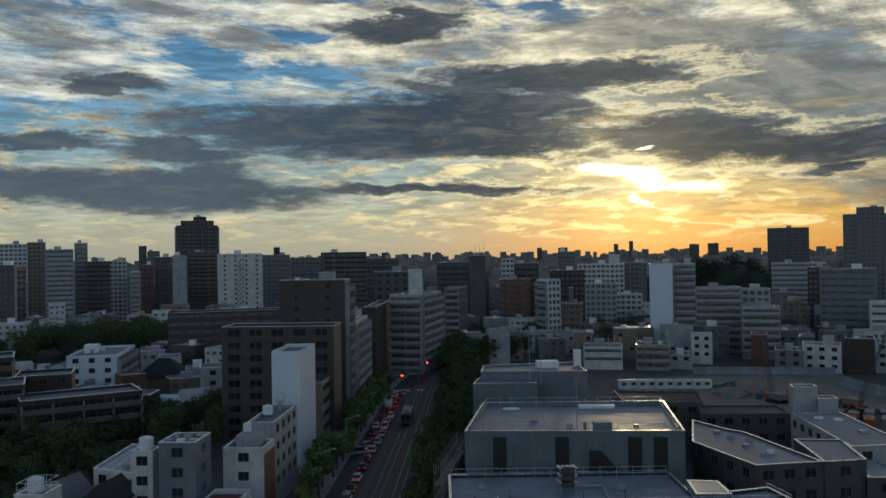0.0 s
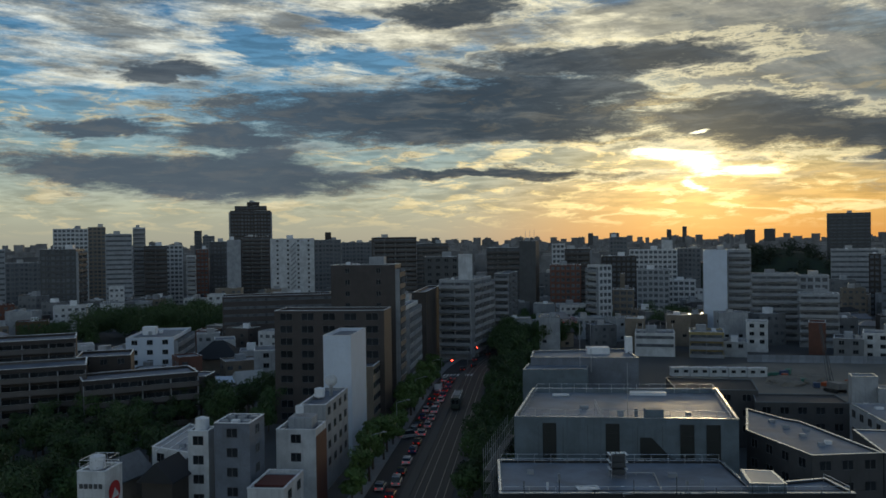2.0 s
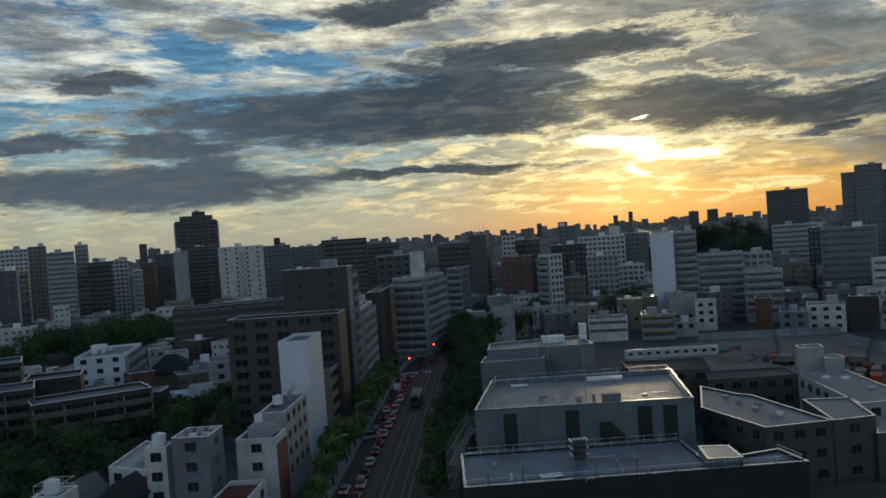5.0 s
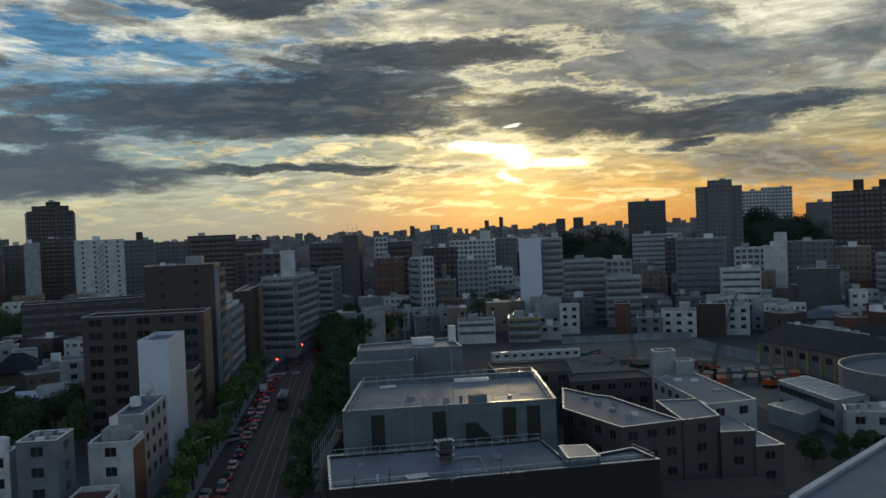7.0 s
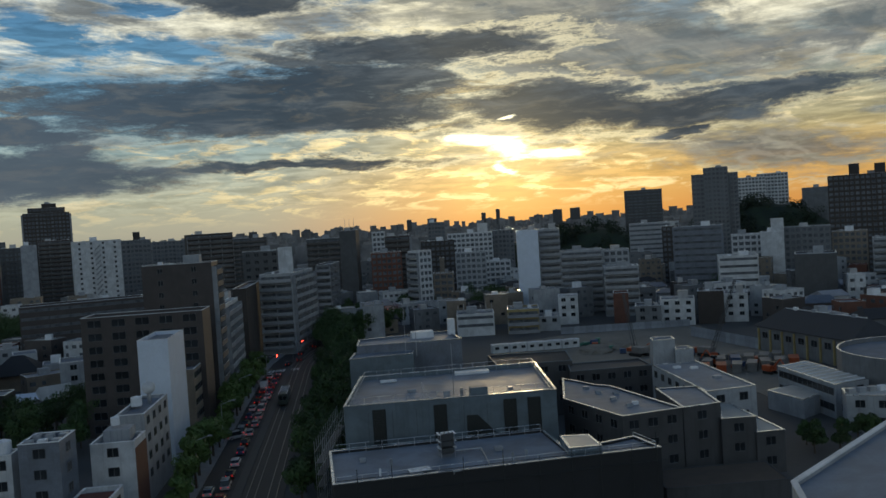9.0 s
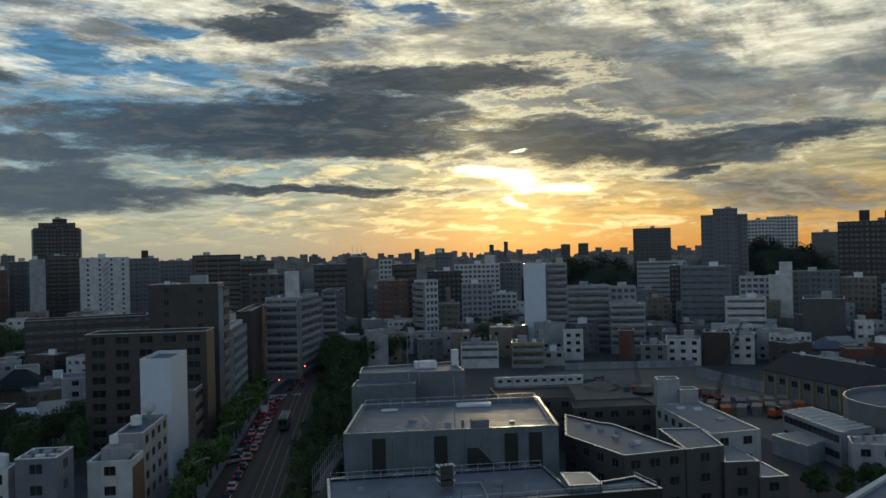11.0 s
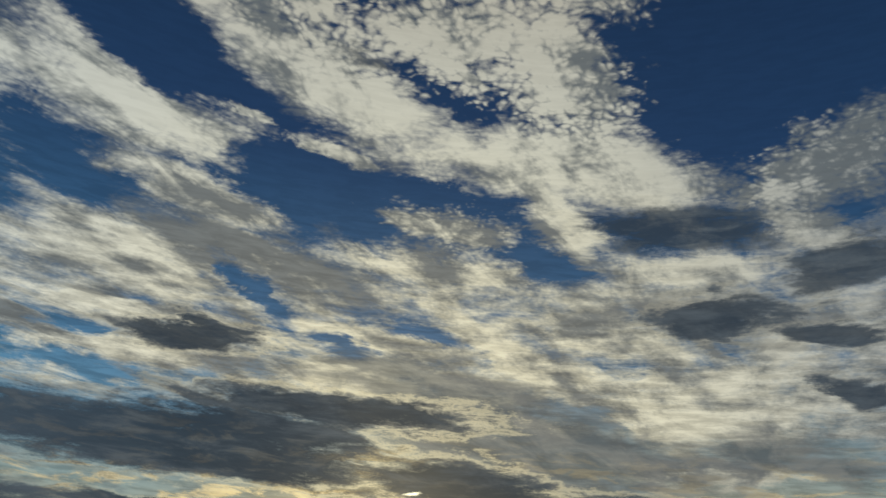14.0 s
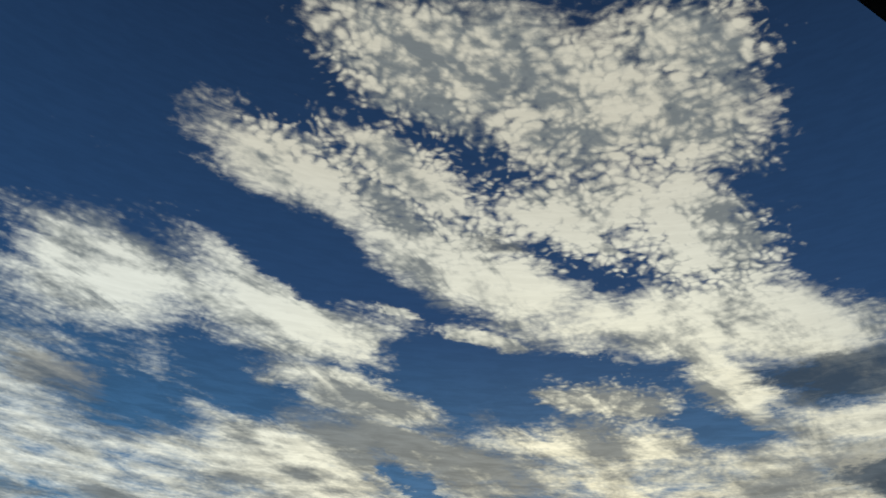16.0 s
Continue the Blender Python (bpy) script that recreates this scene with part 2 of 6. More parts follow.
    strata = k.math("MULTIPLY_ADD", k.math("SUBTRACT", k.step(thin, 0.36, 0.64), 0.5), k.step(el, 14.0, 30.0, 0.40, 0.08), 1.0)
    strata = k.math("MULTIPLY_ADD", k.math("SUBTRACT", strata, 1.0), k.step(el, 0.8, 3.0), 1.0)
    colour = k.mix(1.0, colour, k.join(strata, strata, strata), "MULTIPLY")

    # the sun's glow behind the nearer clouds
    glow = k.math("POWER", 2.71828, k.math("MULTIPLY", apart, -0.26))
    colour = k.mix(1.0, colour, k.mix(glow, (0.0, 0.0, 0.0), (0.44, 0.33, 0.14)), "ADD")

    # grey veils and dark clouds
    veil = k.math("MULTIPLY_ADD", k.math("SUBTRACT", lowfine, 0.5), 1.6, k.math("MULTIPLY_ADD", k.math("SUBTRACT", fine, 0.5), 0.9, k.clouds(where, GREY_CLOUDS)))
    colour = k.mix(k.math("MULTIPLY", k.step(veil, -0.15, 0.7), 0.78), colour, k.mix(k.step(fine, 0.4, 0.62), (0.11, 0.12, 0.125), (0.24, 0.235, 0.215)))
    dark = k.math("MULTIPLY_ADD", k.math("SUBTRACT", lowfine, 0.5), 1.5, k.math("MAXIMUM", k.clouds(where, DARK_CLOUDS), k.clouds(where, LOW_CLOUDS)))
    dark = k.math("MULTIPLY_ADD", k.math("SUBTRACT", lowwide, 0.5), 0.8, dark)
    dark = k.math("MULTIPLY_ADD", k.math("SUBTRACT", puffs, 0.5), 0.18, dark)
    core = k.mix(k.step(k.math("MULTIPLY_ADD", lowfine, 0.5, k.math("MULTIPLY", lowwide, 0.5)), 0.44, 0.68), (0.036, 0.049, 0.066), (0.11, 0.13, 0.148))
    core = k.mix(k.math("MULTIPLY", k.step(apart, 14.0, 32.0), k.step(el, 6.0, 14.0, 0.75, 0.2)), core, (0.088, 0.112, 0.142))
    rim = k.math("MULTIPLY", k.step(dark, -0.4, -0.15), k.step(dark, -0.15, 0.1, 1.0, 0.0))
    colour = k.mix(k.math("MULTIPLY", rim, k.step(apart, 3.0, 24.0, 0.5, 0.12)), colour, k.mix(near, (0.7, 0.66, 0.54), (1.25, 1.05, 0.62)))
    colour = k.mix(k.math("MULTIPLY", k.step(dark, -0.22, 0.36), k.step(el, 15.0, 24.0, 0.95, 0.85)), colour, core)

    # the sun behind a torn hole
    torn = k.clouds(k.vec("ADD", k.join(az, el), k.vec("MULTIPLY", push, (0.35, 0.35, 0.0))), SUN_HOLES)
    hole = k.step(k.math("MULTIPLY_ADD", k.math("SUBTRACT", lowfine, 0.5), 2.4, torn), -0.15, 0.95)
    colour = k.mix(1.0, colour, k.mix(hole, (0.0, 0.0, 0.0), (2.4, 2.1, 1.3)), "ADD")
    colour = k.mix(1.0, colour, k.mix(glow, (0.0, 0.0, 0.0), (0.20, 0.15, 0.065)), "ADD")
    # below the horizon
    colour = k.mix(k.step(el, -2.0, -0.4), (0.03, 0.03, 0.035), colour)
    back = k.node("ShaderNodeBackground")
    k.put(colour, back.inputs[0])
    back.inputs[1].default_value = 1.0
    end = k.node("ShaderNodeOutputWorld")
    tree.links.new(back.outputs[0], end.inputs[0])


make_sky()
sun = new("sun", bpy.data.lights.new("sun", "SUN"))
sun.data.energy, sun.data.angle, sun.data.color = 0.28, radians(3.0), (1.0, 0.74, 0.42)
sun.matrix_world = look((0, 0, 0), (-math.sin(radians(SUN_AZ)), -math.cos(radians(SUN_AZ)), -math.tan(radians(SUN_EL + 1.5))))

# ---- materials ----


def material(name, colour, rough=0.8, metal=0.0, vary=0.18, scale=0.35, grain=6.0, bump=0.15, streaks=0.0, per_object=0.0, coat=0.0):
    """A plain surface with stains, grain and fine relief, in metres."""
    m = bpy.data.materials.new(name)
    m.use_nodes = True
    k = Sky(m.node_tree)
    bsdf = m.node_tree.nodes["Principled BSDF"]
    at = k.node("ShaderNodeTexCoord").outputs["Object"]
    stains = k.noise(at, scale, 5.0, 0.6, 0.4)
    fine = k.noise(at, grain, 5.0, 0.65)
    dark, light = tuple(c * (1 - vary) for c in colour), tuple(min(1.0, c * (1 + vary)) for c in colour)
    c = k.mix(k.step(stains, 0.3, 0.7), dark, light)
    c = k.mix(k.step(fine, 0.35, 0.75, 0.0, 0.35), c, tuple(v * 0.72 for v in colour))
    if streaks:
        runs = k.noise(k.vec("MULTIPLY", at, (2.2, 2.2, 0.12)), 1.0, 4.0, 0.6)
        c = k.mix(k.step(runs, 0.5, 0.75, 0.0, streaks), c, tuple(v * 0.45 for v in colour))
    if per_object:
        rnd = k.node("ShaderNodeObjectInfo").outputs["Random"]
        c = k.mix(1.0, c, k.ramp(rnd, [(0.0, (1 - per_object,) * 3), (1.0, (1.0, 1.0, 1.0))]), "MULTIPLY")
    k.put(c, bsdf.inputs["Base Color"])
    k.put(k.step(stains, 0.2, 0.8, max(0.05, rough - 0.12), min(1.0, rough + 0.1)), bsdf.inputs["Roughness"])
    bsdf.inputs["Metallic"].default_value = metal
    bsdf.inputs["Coat Weight"].default_value = coat
    if bump:
        b = k.node("ShaderNodeBump")
        b.inputs["Strength"].default_value, b.inputs["Distance"].default_value = bump, 0.05
        k.put(fine, b.inputs["Height"])
        k.put(b.outputs[0], bsdf.inputs["Normal"])
    return m


def tiled(name, colour, joint, wide=0.3, high=0.1):
    """Small wall tiles or bricks, far too small to be pieces."""
    m = material(name, colour, rough=0.7, streaks=0.25)
    k = Sky(m.node_tree)
    bsdf = m.node_tree.nodes["Principled BSDF"]
    at = k.node("ShaderNodeTexCoord").outputs["Object"]
    sp = k.node("ShaderNodeSeparateXYZ")
    k.put(at, sp.inputs[0])
    b = k.node("ShaderNodeTexBrick")
    k.put(k.join(k.math("ADD", sp.outputs[0], sp.outputs[1]), sp.outputs[2]), b.inputs["Vector"])
    b.inputs["Scale"].default_value = 1.0
    b.inputs["Brick Width"].default_value, b.inputs["Row Height"].default_value, b.inputs["Mortar Size"].default_value = wide, high, 0.01
    for i, c in ((0, (1.0,) * 3), (1, (0.8,) * 3), (2, joint)):
        b.inputs[i + 1].default_value = (*c, 1)
    old = bsdf.inputs["Base Color"].links[0].from_socket
    k.put(k.mix(1.0, old, b.outputs[0], "MULTIPLY"), bsdf.inputs["Base Color"])
    return m


WHITE = material("white_render", (0.60, 0.615, 0.63), streaks=0.35)
BLUEWHITE = material("cool_white_panels", (0.68, 0.75, 0.86), rough=0.55, vary=0.05, streaks=0.08)
PALE = material("pale_concrete", (0.36, 0.38, 0.405), streaks=0.45)
GREY = material("grey_concrete", (0.175, 0.185, 0.197), streaks=0.45)
BLUEGREY = tiled("blue_grey_tiles", (0.20, 0.225, 0.27), (0.7, 0.7, 0.7))
CHARCOAL = material("charcoal_cladding", (0.082, 0.087, 0.093), rough=0.6, streaks=0.3)
BROWN = tiled("brown_tiles", (0.088, 0.076, 0.073), (0.7, 0.7, 0.7))
DARKBROWN = tiled("dark_brown_tiles", (0.06, 0.051, 0.047), (0.7, 0.7, 0.7))
BRICK = tiled("red_brown_brick", (0.17, 0.075, 0.052), (0.8, 0.8, 0.8))
TAN = tiled("tan_tiles", (0.26, 0.22, 0.175), (0.8, 0.8, 0.8))
YELLOW = material("yellow_render", (0.36, 0.29, 0.13), streaks=0.3)
# grey sheet with the blue of the reflected sky mixed into its colour
ROOF = material("sky_tinted_grey_roof_sheet", (0.19, 0.215, 0.26), rough=0.7, vary=0.25, scale=0.2, streaks=0.0)
ROOF_DARK = material("dark_roof_tiles", (0.05, 0.053, 0.06), rough=0.8, per_object=0.4)
COPING = material("bright_metal_coping", (0.86, 0.87, 0.88), rough=0.22, metal=0.85, vary=0.06, bump=0.0)
# pale coping, whitened further so that the rim light sits in its colour
PARAPET = material("pale_coping_and_rim_light", (0.82, 0.84, 0.87), rough=0.3, vary=0.06, bump=0.0)
BALCONY = material("balcony_concrete", (0.36, 0.375, 0.40), rough=0.8, per_object=0.25, streaks=0.3)
BALCONY_DARK = material("dark_balcony_edge", (0.14, 0.13, 0.125), rough=0.8, per_object=0.25)
FRAME = material("aluminium_frame", (0.17, 0.18, 0.19), rough=0.45, metal=0.3, vary=0.08, bump=0.0)
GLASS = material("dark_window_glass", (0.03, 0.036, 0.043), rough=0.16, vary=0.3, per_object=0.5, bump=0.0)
# paler copy of the glass: sky reflection and low far contrast put into colour
GLASS_FAR_SHEEN = material("far_glass_painted_sheen", (0.125, 0.14, 0.16), rough=0.3, vary=0.2, per_object=0.4, bump=0.0)
STEEL = material("galvanised_steel", (0.45, 0.47, 0.5), rough=0.4, metal=0.8, bump=0.05)
BRIGHT_ROOF = material("pale_metal_roof", (0.36, 0.37, 0.4), rough=0.5, metal=0.2)
ASPHALT = material("asphalt", (0.05, 0.051, 0.054), rough=0.75, grain=20.0)
GROUND = material("town_ground", (0.09, 0.09, 0.088), scale=0.05, grain=1.0)
EARTH = material("bare_earth", (0.22, 0.20, 0.17), scale=0.1, grain=2.0)
PAINT = material("road_paint", (0.72, 0.72, 0.7), vary=0.15, bump=0.0)
LEAF = material("leaves", (0.062, 0.112, 0.031), rough=0.65, vary=0.45, scale=0.6, per_object=0.5, bump=0.0)
BARK = material("bark", (0.11, 0.085, 0.065), rough=0.9, grain=14.0)

# ---- mesh helpers ----


def box(bm, x0, y0, z0, x1, y1, z1, mat=0):
    v = [bm.verts.new((x, y, z)) for z in (z0, z1) for x, y in ((x0, y0), (x1, y0), (x1, y1), (x0, y1))]
    for q in ((3, 2, 1, 0), (4, 5, 6, 7), (0, 1, 5, 4), (1, 2, 6, 5), (2, 3, 7, 6), (3, 0, 4, 7)):
        bm.faces.new([v[i] for i in q]).material_index = mat
    return v


def tube(bm, a, b, r0, r1=None, n=8, mat=0):
    a, b = Vector(a), Vector(b)
    r1 = r0 if r1 is None else r1
    q = (b - a).to_track_quat("Z", "Y").to_matrix()
    rings = []
    for p, r in ((a, r0), (b, r1)):
        rings.append([bm.verts.new(p + q @ Vector((r * math.cos(2 * math.pi * i / n), r * math.sin(2 * math.pi * i / n), 0))) for i in range(n)])
    for i in range(n):
        bm.faces.new((rings[0][i], rings[0][(i + 1) % n], rings[1][(i + 1) % n], rings[1][i])).material_index = mat
    bm.faces.new(rings[1]).material_index = mat
    bm.faces.new(rings[0][::-1]).material_index = mat


def mesh_of(name, bm, *mats):
    me = bpy.data.meshes.new(name)
    bm.to_mesh(me)
    bm.free()
    for m in mats:
        me.materials.append(m)
    return me


def part(name, bm, mat, parent, label=""):
    me = bm if isinstance(bm, bpy.types.Mesh) else mesh_of(name, bm, *(mat if isinstance(mat, tuple) else (mat,)))
    ob = new(name, me)
    ob.parent = parent
    return tagged(ob, label)


def thing(name, x, y, z, yaw, label, category, group="", kind=""):
    ob = new(name)
    ob.empty_display_size = 0.2
    ob.matrix_basis = pose(x, y, z, 0, 0, yaw)
    return tagged(ob, label, category, group, kind)


def box_mesh(name, size, *mats):
    bm = bmesh.new()
    box(bm, -size[0] / 2, -size[1] / 2, -size[2] / 2, size[0] / 2, size[1] / 2, size[2] / 2)
    return mesh_of(name, bm, *mats)


def put_part(name, me, parent, m):
    ob = new(name, me)
    ob.parent = parent
    ob.matrix_basis = m
    return ob


SHAPES = {}


def box_mesh_once(w, d, h, mat=None):
    mat = mat or BALCONY
    key = ("box", round(w, 2), round(d, 2), round(h, 1), mat.name)
    if key not in SHAPES:
        SHAPES[key] = box_mesh("block", key[1:4], mat)
    return SHAPES[key]



def glazed(bm, w, h, n, bar=0.06):
    """One connected frame with n panes set back in it, proud of the wall."""
    xs = [-w / 2 + w * i / n for i in range(n + 1)]
    rows = [[bm.verts.new((x, -0.07, z)) for x in xs] for z in (-h / 2, h / 2)]
    faces = [bm.faces.new((rows[0][i], rows[0][i + 1], rows[1][i + 1], rows[1][i])) for i in range(n)]
    rim = [e for e in bm.edges if e.is_boundary]
    side = bmesh.ops.extrude_edge_only(bm, edges=rim)
    bmesh.ops.translate(bm, vec=(0, 0.07, 0), verts=[v for v in side["geom"] if isinstance(v, bmesh.types.BMVert)])
    bmesh.ops.inset_individual(bm, faces=faces, thickness=bar, depth=-0.05)
    for q in faces:
        q.material_index = 1
    bmesh.ops.recalc_face_normals(bm, faces=bm.faces[:])
    if faces[0].normal.y > 0:
        bmesh.ops.reverse_faces(bm, faces=bm.faces[:])


def window_mesh(w, h):
    key = ("window", round(w, 1), round(h, 1))
    if key not in SHAPES:
        bm = bmesh.new()
        glazed(bm, key[1], key[2], 2)
        SHAPES[key] = mesh_of("window", bm, FRAME, GLASS)
    return SHAPES[key]


def band_mesh(w, h, glass=None):
    glass = glass or GLASS
    key = ("band", round(w, 1), round(h, 1), glass.name)
    if key not in SHAPES:
        bm = bmesh.new()
        glazed(bm, key[1], key[2], max(2, round(key[1] / 1.9)))
        SHAPES[key] = mesh_of("window_band", bm, FRAME, glass)
    return SHAPES[key]


def row_mesh(w, h, wall):
    """A storey's windows far off: panes set deep between broad piers of the wall itself."""
    key = ("row", round(w, 1), round(h, 1), wall.name)
    if key not in SHAPES:
        bm = bmesh.new()
        glazed(bm, key[1], key[2], max(2, round(key[1] / 2.7)), 0.58)
        SHAPES[key] = mesh_of("ribbon_window", bm, wall, GLASS_FAR_SHEEN)
    return SHAPES[key]


def extrude_profile(bm, profile, x0, x1):
    """Runs a closed outline in y and z along x."""
    ends = [[bm.verts.new((x, y, z)) for y, z in profile] for x in (x0, x1)]
    n = len(profile)
    for i in range(n):
        bm.faces.new((ends[0][i], ends[0][(i + 1) % n], ends[1][(i + 1) % n], ends[1][i]))
    bm.faces.new(ends[0][::-1])
    bm.faces.new(ends[1])
    bmesh.ops.recalc_face_normals(bm, faces=bm.faces[:])


def balcony_mesh(w, edge):
    """One storey's balcony: a floor slab with its front wall."""
    key = ("balcony", round(w, 1), edge.name)
    if key not in SHAPES:
        bm = bmesh.new()
        extrude_profile(bm, [(-1.3, -0.2), (0, -0.2), (0, 0), (-1.16, 0), (-1.16, 1.05), (-1.3, 1.05)], -key[1] / 2, key[1] / 2)
        for q in bm.faces:
            if q.calc_center_median().z > 1.04:
                q.material_index = 1
        SHAPES[key] = mesh_of("balcony", bm, edge, PARAPET)
    return SHAPES[key]


def offset(corners, by):
    """The outline moved inward (corners run counter-clockwise)."""
    out, n = [], len(corners)
    for i in range(n):
        p, q, r = Vector(corners[i - 1]), Vector(corners[i]), Vector(corners[(i + 1) % n])
        a, b = (q - p).normalized(), (r - q).normalized()
        na, nb = Vector((-a.y, a.x)), Vector((-b.y, b.x))
        m = (na + nb).normalized()
        out.append(q + m * (by / max(0.35, m.dot(na))))
    return out


def ring(bm, corners, outward, inward, z0, z1):
    """A closed rim that follows an outline."""
    loops = [[bm.verts.new((p.x, p.y, z)) for p in offset(corners, o)] for o, z in ((-outward, z0), (-outward, z1), (inward, z1), (inward, z0))]
    n = len(corners)
    for i in range(n):
        j = (i + 1) % n
        for k in range(4):
            a, b = loops[k], loops[(k + 1) % 4]
            bm.faces.new((a[i], a[j], b[j], b[i]))
    bmesh.ops.recalc_face_normals(bm, faces=bm.faces[:])


def slab(bm, corners, z0, z1):
    lo = [bm.verts.new((p[0], p[1], z0)) for p in corners]
    hi = [bm.verts.new((p[0], p[1], z1)) for p in corners]
    n = len(corners)
    bm.faces.new(lo[::-1])
    bm.faces.new(hi)
    for i in range(n):
        bm.faces.new((lo[i], lo[(i + 1) % n], hi[(i + 1) % n], hi[i]))


FOOT = []


def facade(house, style, w, h, m, storey, wall, glass=None):
    """Fills one face of a house. m takes x along the face, -y outward, z up, from the face's foot in the middle."""
    floors = max(1, int((h - 0.4) / storey))
    if style == "balconies" and w > 5 and len(scene.objects) < 7000 and w < 40:
        n = max(1, round(w / 6.5))
        for i in range(n + 1):
            put_part("party_fin", box_mesh_once(0.16, 1.2, h - 1.5), house, m @ pose(-w / 2 + 0.2 + i * (w - 0.4) / n, -0.6, (h - 1.5) / 2 + 0.3))
    lift = h - floors * storey - 0.2
    if style == "blank":
        return
    if style == "brick":
        bm = bmesh.new()
        box(bm, -w / 2 + 0.05, -0.12, 0.2, w / 2 - 0.05, 0.0, h - 1.2)
        ob = part("brick_facing", bm, BRICK, house, "red-brown brick facing")
        ob.matrix_basis = m
        return
    for i in range(floors):
        z = lift + i * storey
        if z < -0.3:
            continue
        if style == "bands":
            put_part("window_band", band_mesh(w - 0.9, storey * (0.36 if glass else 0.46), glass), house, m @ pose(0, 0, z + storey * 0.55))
            continue
        if style == "balconies":
            edge = BALCONY_DARK if wall in (BROWN, DARKBROWN, CHARCOAL) else BALCONY
            put_part("balcony", balcony_mesh(w - 0.3, edge), house, m @ pose(0, 0, z + 0.1))
            put_part("balcony_glazing", band_mesh(w - 1.2, 1.9, glass), house, m @ pose(0, 0, z + 1.15))
            continue
        if style == "rows":
            put_part("ribbon_window", row_mesh(w - 0.5, storey * 0.85, wall), house, m @ pose(0, 0, z + storey * 0.5))
            continue
        pitch, ww, wh = {"windows": (3.4, 1.7, 1.4), "pairs": (5.6, 1.2, 1.3), "bays": (4.4, 3.0, 1.7)}[style]
        n = max(1, int((w - 0.6) / pitch))
        for j in range(n):
            x = (j + 0.5 - n / 2) * (w - 0.6) / n
            put_part("window", window_mesh(min(ww, w - 0.8), wh), house, m @ pose(x, 0, z + storey * 0.55))


GEAR = random.Random(17)


def roof_unit(house, x, y, z, w, d, h, name="air_unit"):
    bm = bmesh.new()
    box(bm, x - w / 2, y - d / 2, z, x + w / 2, y + d / 2, z + h)
    bmesh.ops.bevel(bm, geom=bm.edges[:], offset=0.06, segments=1, affect="EDGES")
    return part(name, bm, GEAR.choice((STEEL, PALE, PARAPET)), house)


def building(label, x, y, yaw, w, d, h, wall, front="windows", left="", right="", storey=3.0, stair=False, masts=False, frames=False, gear=True):
    """A block with walls, a flat roof behind a parapet, roof gear and openings on the faces in view."""
    rnd = random.Random(int(x * 31 + y * 17))
    house = thing("apartment_building", x, y, 0, yaw, label, "building")
    FOOT.append((x, y, math.hypot(w, d) / 2))
    bm = bmesh.new()
    box(bm, -w / 2, -d / 2, -1, w / 2, d / 2, h - 0.9)
    part("wall", bm, wall, house)
    bm = bmesh.new()
    box(bm, -w / 2 + 0.25, -d / 2 + 0.25, h - 0.9, w / 2 - 0.25, d / 2 - 0.25, h - 0.72)
    part("roof", bm, ROOF, house)
    around = [(-w / 2, -d / 2), (w / 2, -d / 2), (w / 2, d / 2), (-w / 2, d / 2)]
    bm = bmesh.new()
    ring(bm, around, 0.0, 0.25, h - 0.9, h - 0.08)
    part("parapet", bm, wall, house)
    bm = bmesh.new()
    ring(bm, around, 0.05, 0.3, h - 0.08, h)
    part("coping", bm, PARAPET, house)
    if min(w, d) > 8 and gear:
        roof_unit(house, rnd.uniform(-w / 4, w / 4), rnd.uniform(0, d / 4), h - 0.72, min(4, w * 0.3), min(4, d * 0.35), rnd.uniform(2.0, 3.2), "stair_head")
        for _ in range(rnd.randint(1, 4)):
            roof_unit(house, rnd.uniform(-w * 0.4, w * 0.4), rnd.uniform(-d * 0.4, d * 0.4), h - 0.72, rnd.uniform(0.8, 1.8), rnd.uniform(0.8, 1.6), rnd.uniform(0.7, 1.3))
    if math.hypot(x, y) > 360:
        front, left, right = ("rows" if q == "windows" else q for q in (front, left, right))
    # distant fronts take the glass whose colour is paled for reflection and distance
    glass = GLASS_FAR_SHEEN if math.hypot(x, y) > 240 else None
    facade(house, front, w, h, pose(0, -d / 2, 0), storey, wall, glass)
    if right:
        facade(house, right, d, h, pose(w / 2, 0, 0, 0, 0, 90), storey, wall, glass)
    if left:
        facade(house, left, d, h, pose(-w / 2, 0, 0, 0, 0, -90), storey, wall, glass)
    if stair:
        for i in range(int(h / storey) - 1):
            bm = bmesh.new()
            s = 1
            a, b = (-1.6 * s, i * storey + 1), (1.6 * s, i * storey + 1 + storey)
            vs = [bm.verts.new((px, py, pz)) for px, pz in (a, b, (b[0], b[1] + 1.0), (a[0], a[1] + 1.0)) for py in (-d / 2 - 1.2, -d / 2 - 1.05)]
            for q in ((0, 2, 4, 6), (7, 5, 3, 1), (0, 1, 3, 2), (2, 3, 5, 4), (4, 5, 7, 6), (6, 7, 1, 0)):
                bm.faces.new([vs[j] for j in q])
            part("stair_flight", bm, BALCONY, house)
    if masts:
        for i in range(3):
            bm = bmesh.new()
            tube(bm, (-2 + 2.3 * i, 0, h - 0.8), (-2 + 2.3 * i, 0, h + 6), 0.14, 0.06)
            part("mast", bm, STEEL, house)
    if frames:
        for i in range(7):
            bm = bmesh.new()
            px = -w / 2 + 0.6 + i * (w - 1.2) / 6
            for py in (-d / 2 + 0.5, d / 2 - 0.5):
                tube(bm, (px, py, h - 0.8), (px, py, h + 2.2), 0.06, n=6)
            tube(bm, (px, -d / 2 + 0.5, h + 2.2), (px, d / 2 - 0.5, h + 2.2 + 0.4 * (i % 3)), 0.06, n=6)
            part("roof_frame", bm, STEEL, house)
    return house


